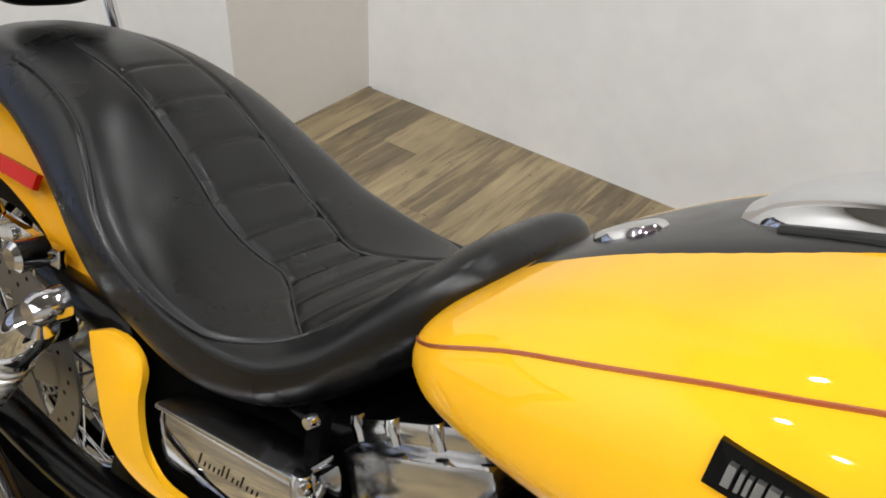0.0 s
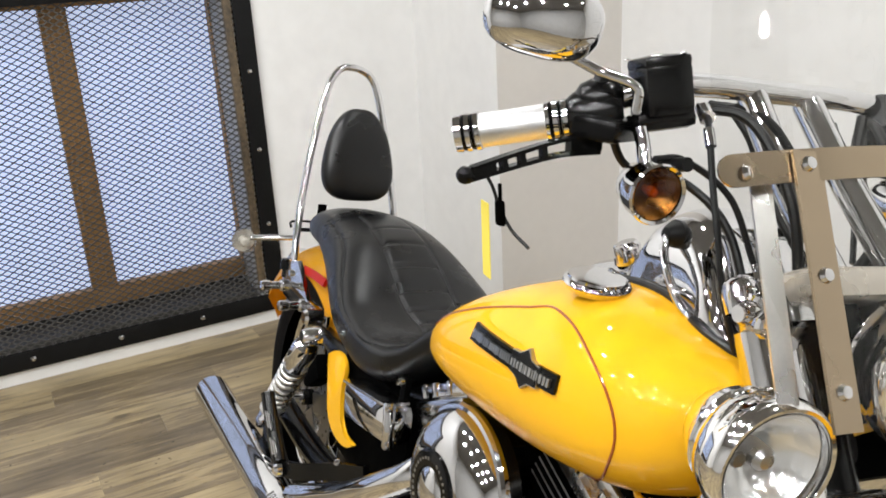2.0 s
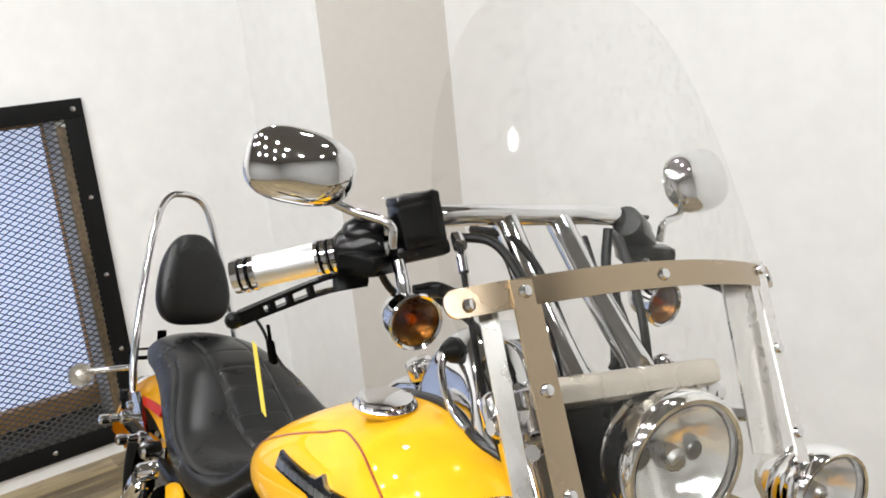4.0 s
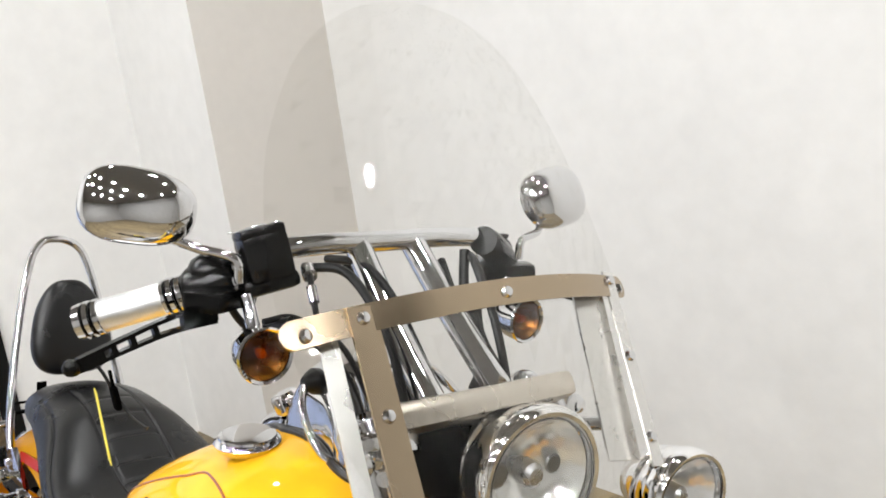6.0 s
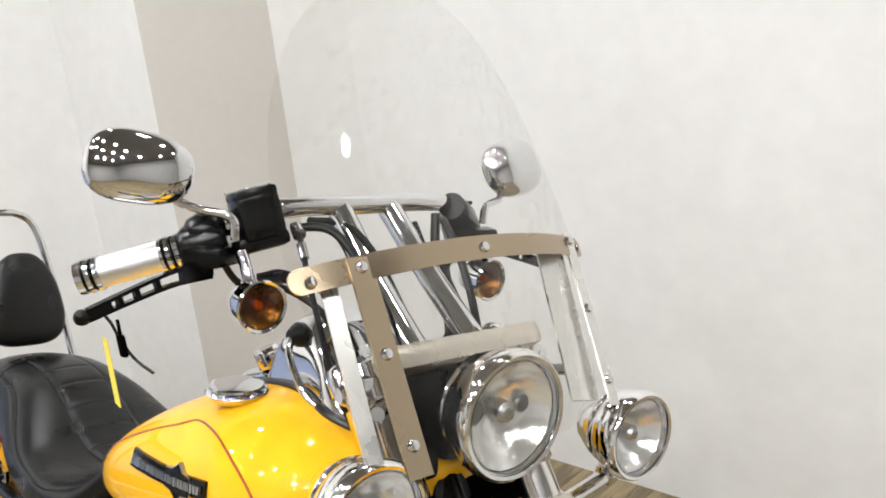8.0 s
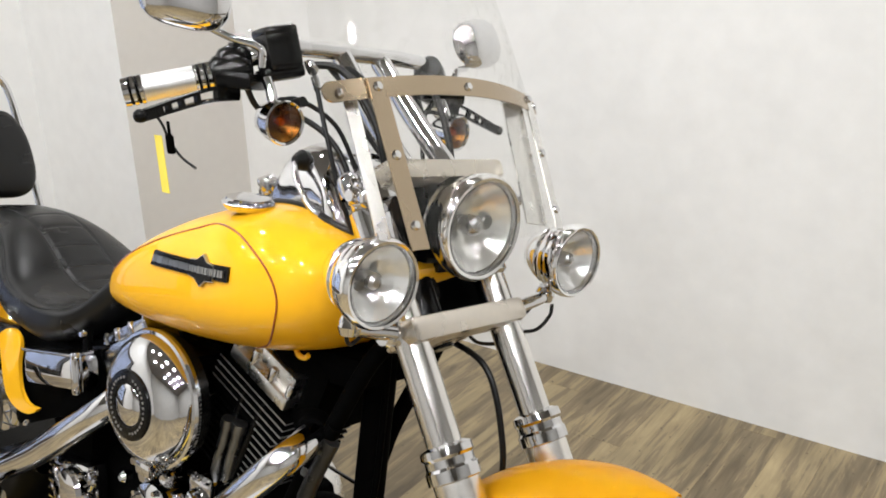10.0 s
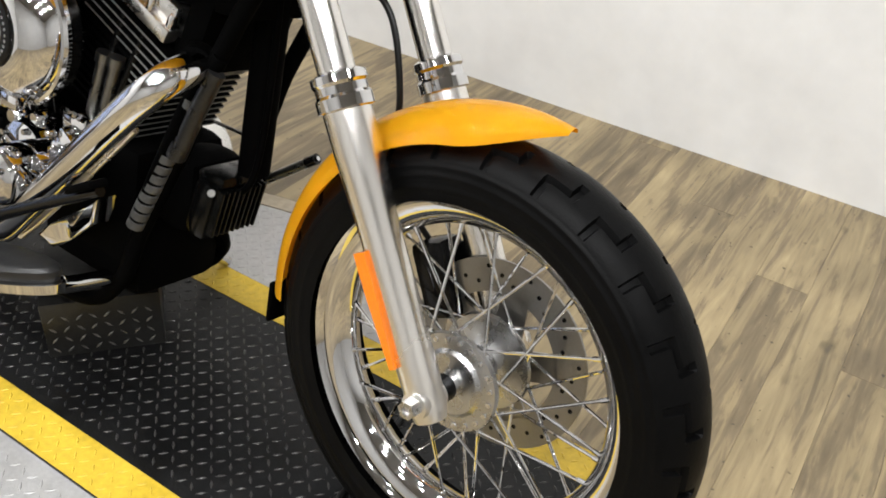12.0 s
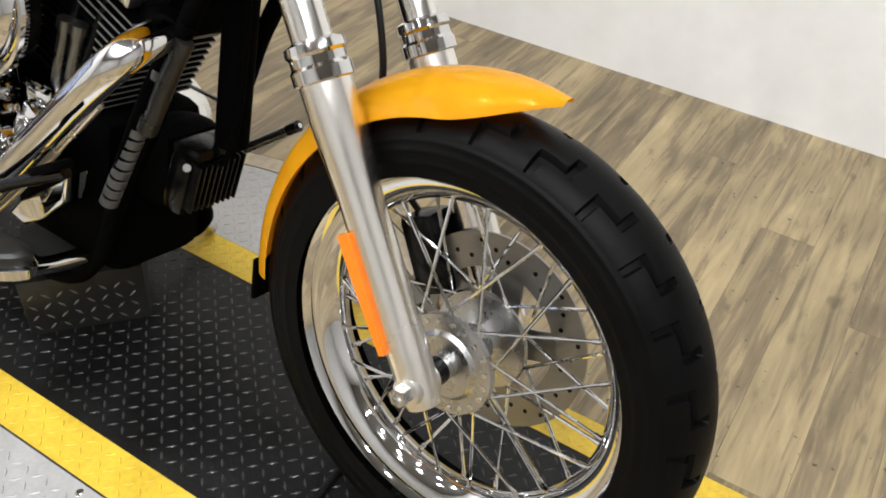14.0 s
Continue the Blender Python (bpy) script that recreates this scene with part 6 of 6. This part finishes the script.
rec = sub("voltage_rectifier", merge(box(1.15, -0.02, 0.4, 0.045, 0.105, 0.1, 0.014, pose(0, 0, 0, 0, 12, 0)), box(1.16, -0.02, 0.452, 0.055, 0.085, 0.018, 0.006)), BLACK, label="black finned voltage rectifier")
for k in range(9):
    sub("cooling_fin", box(1.176, -0.064 + 0.011 * k, 0.402, 0.02, 0.004, 0.082, 0.001, pose(0, 0, 0, 0, 12, 0)), BLACK, rec, smooth=False)
sub("rectifier_bolt", rod((1.175, -0.075, 0.44), (1.185, -0.083, 0.443), 0.006, 10), CHROME_WORN, rec)
sub("front_cover_plate", tube([(1.187, 0.0, 0.79), (1.187, 0.0, 0.62), (1.187, 0.0, 0.46)], 0.025, 20), BLACK_SATIN, label="black cover between the frame tubes")
sub("front_wire_loom", tube([(1.208, -0.012, 0.76), (1.212, -0.014, 0.62), (1.211, -0.016, 0.52), (1.2, -0.02, 0.45), (1.17, -0.03, 0.42)], 0.0055, 12), BLACK_SATIN, label="black wire loom")
sub("oil_pan", merge(box(0.92, 0.0, 0.265, 0.26, 0.18, 0.14, 0.03), box(1.075, 0.0, 0.395, 0.09, 0.12, 0.13, 0.03)), BLACK_SATIN, label="black oil pan and front engine mount")
for p, q in (((1.08, 0.1, 0.372), (1.222, 0.1, 0.478)),):
    br = sub("brace_rod", rod(p, q, 0.0085, 14), HUB_DARK, label="dull steel brace rod")
    sub("rod_end", rod(on_line(p, q, 0.9), on_line(p, q, 1.03), 0.0092, 14), BLACK, br)
    sub("rod_bolt", rod(on_line(p, q, 1.03), on_line(p, q, 1.05), 0.004, 10), CHROME_WORN, br)
sub("shift_rod", rod((0.95, 0.133, 0.449), (1.12, 0.049, 0.491), 0.0035, 10), BLACK, label="thin black shift rod")
BM = Matrix.Translation((0.945, -0.275, 0.272)) @ pose(0, 0, 0, 0, -14, 4)
def oval(zs_, grow):
    rings = []
    for z, g in zs_:
        rings.append([Vector(((0.148 + g + grow) * math.copysign(abs(math.cos(a)) ** 0.75, math.cos(a)), (0.05 + g + grow) * math.copysign(abs(math.sin(a)) ** 0.8, math.sin(a)) * (1 - 0.4 * math.cos(a)), z)) for a in (2 * math.pi * k / 40 for k in range(40))])
    return loft(rings)


fb = sub("foot_board", oval([(-0.002, -0.006), (0.006, 0.0), (0.014, 0.0), (0.019, -0.006), (0.0205, -0.016)], 0), BOARD, label="dark grey rubber foot board", m=BM)
sub("board_tray", oval([(-0.022, -0.012), (-0.019, -0.002), (-0.004, 0.003), (-0.002, -0.002)], 0.002), CHROME, fb, "chrome tray under the board", m=BM)
sub("board_bracket", tube([(1.02, -0.13, 0.24), (1.03, -0.2, 0.255), (1.03, -0.25, 0.27)], 0.014, 12), CHROME, fb, "chrome bracket")
ped = sub("brake_pedal", tube([(0.82, -0.22, 0.28), (0.87, -0.24, 0.312), (0.93, -0.25, 0.346), (1.04, -0.25, 0.408), (1.15, -0.25, 0.468)], 0.0125, 14, r_end=0.008), BLACK, label="long black brake pedal arm")
sub("pedal_pad", box(1.128, -0.256, 0.468, 0.06, 0.03, 0.012, 0.004, pose(0, 0, 0, 0, -29, 0)), BLACK_SATIN, ped, "black rubber pedal pad")
sub("kick_stand", tube([(0.85, 0.12, 0.2), (0.86, 0.22, 0.13), (0.87, 0.30, 0.078)], 0.012, 12), CHROME, label="chrome kick stand")

# key tag hanging from the brake lever
LV = BIKE @ S @ Vector((1.073, -0.345, 1.088))
tag = thing("key_tag", "yellow paper tag and key hung on a zip tie", "tag", Matrix.Translation(LV))
part("zip_tie", tube([(0.0, 0.0, 0.008), (0.006, 0.006, -0.008), (0.011, 0.01, -0.028), (0.022, 0.016, -0.05), (0.04, 0.024, -0.066)], 0.0018, 8), CABLE, tag)
part("key", merge(box(0.012, 0.01, -0.034, 0.013, 0.006, 0.026, 0.003), box(0.013, 0.01, -0.014, 0.004, 0.003, 0.02, 0.001)), BLACK_SATIN, tag)
part("paper_tag", box(0.0175, -0.0104, -0.0553, 0.025, 0.0012, 0.074, 0.0, pose(0, 0, 0, 2, 6, 164.5)), TAG, tag, "yellow paper tag", smooth=False)

# ---- floor planks ----
PW, PL = 0.12, 1.22
plank_mes = {}
for i in range(int((X1 - WX) / PW) + 1):
    x = WX + (i + 0.5) * PW
    off = ((i * 0.41) % 1.0) * PL
    for j in range(-1, 6):
        y0 = Y0 + off + (j - 0.5) * PL
        y1 = y0 + PL
        y0, y1 = max(y0, Y0), min(y1, WY)
        if y1 - y0 < 0.03 or x + PW / 2 > X1 + 0.05:
            continue
        key = round(y1 - y0, 3)
        if key not in plank_mes:
            o = part("plank", box(0, 0, 0, PW - 0.0004, y1 - y0 - 0.0004, 0.01, 0.0004), PLANK, fl, smooth=False)
            plank_mes[key] = o.data
        else:
            o = new("plank", plank_mes[key])
            o.parent = fl
        o.location = (x, (y0 + y1) / 2, -0.005)
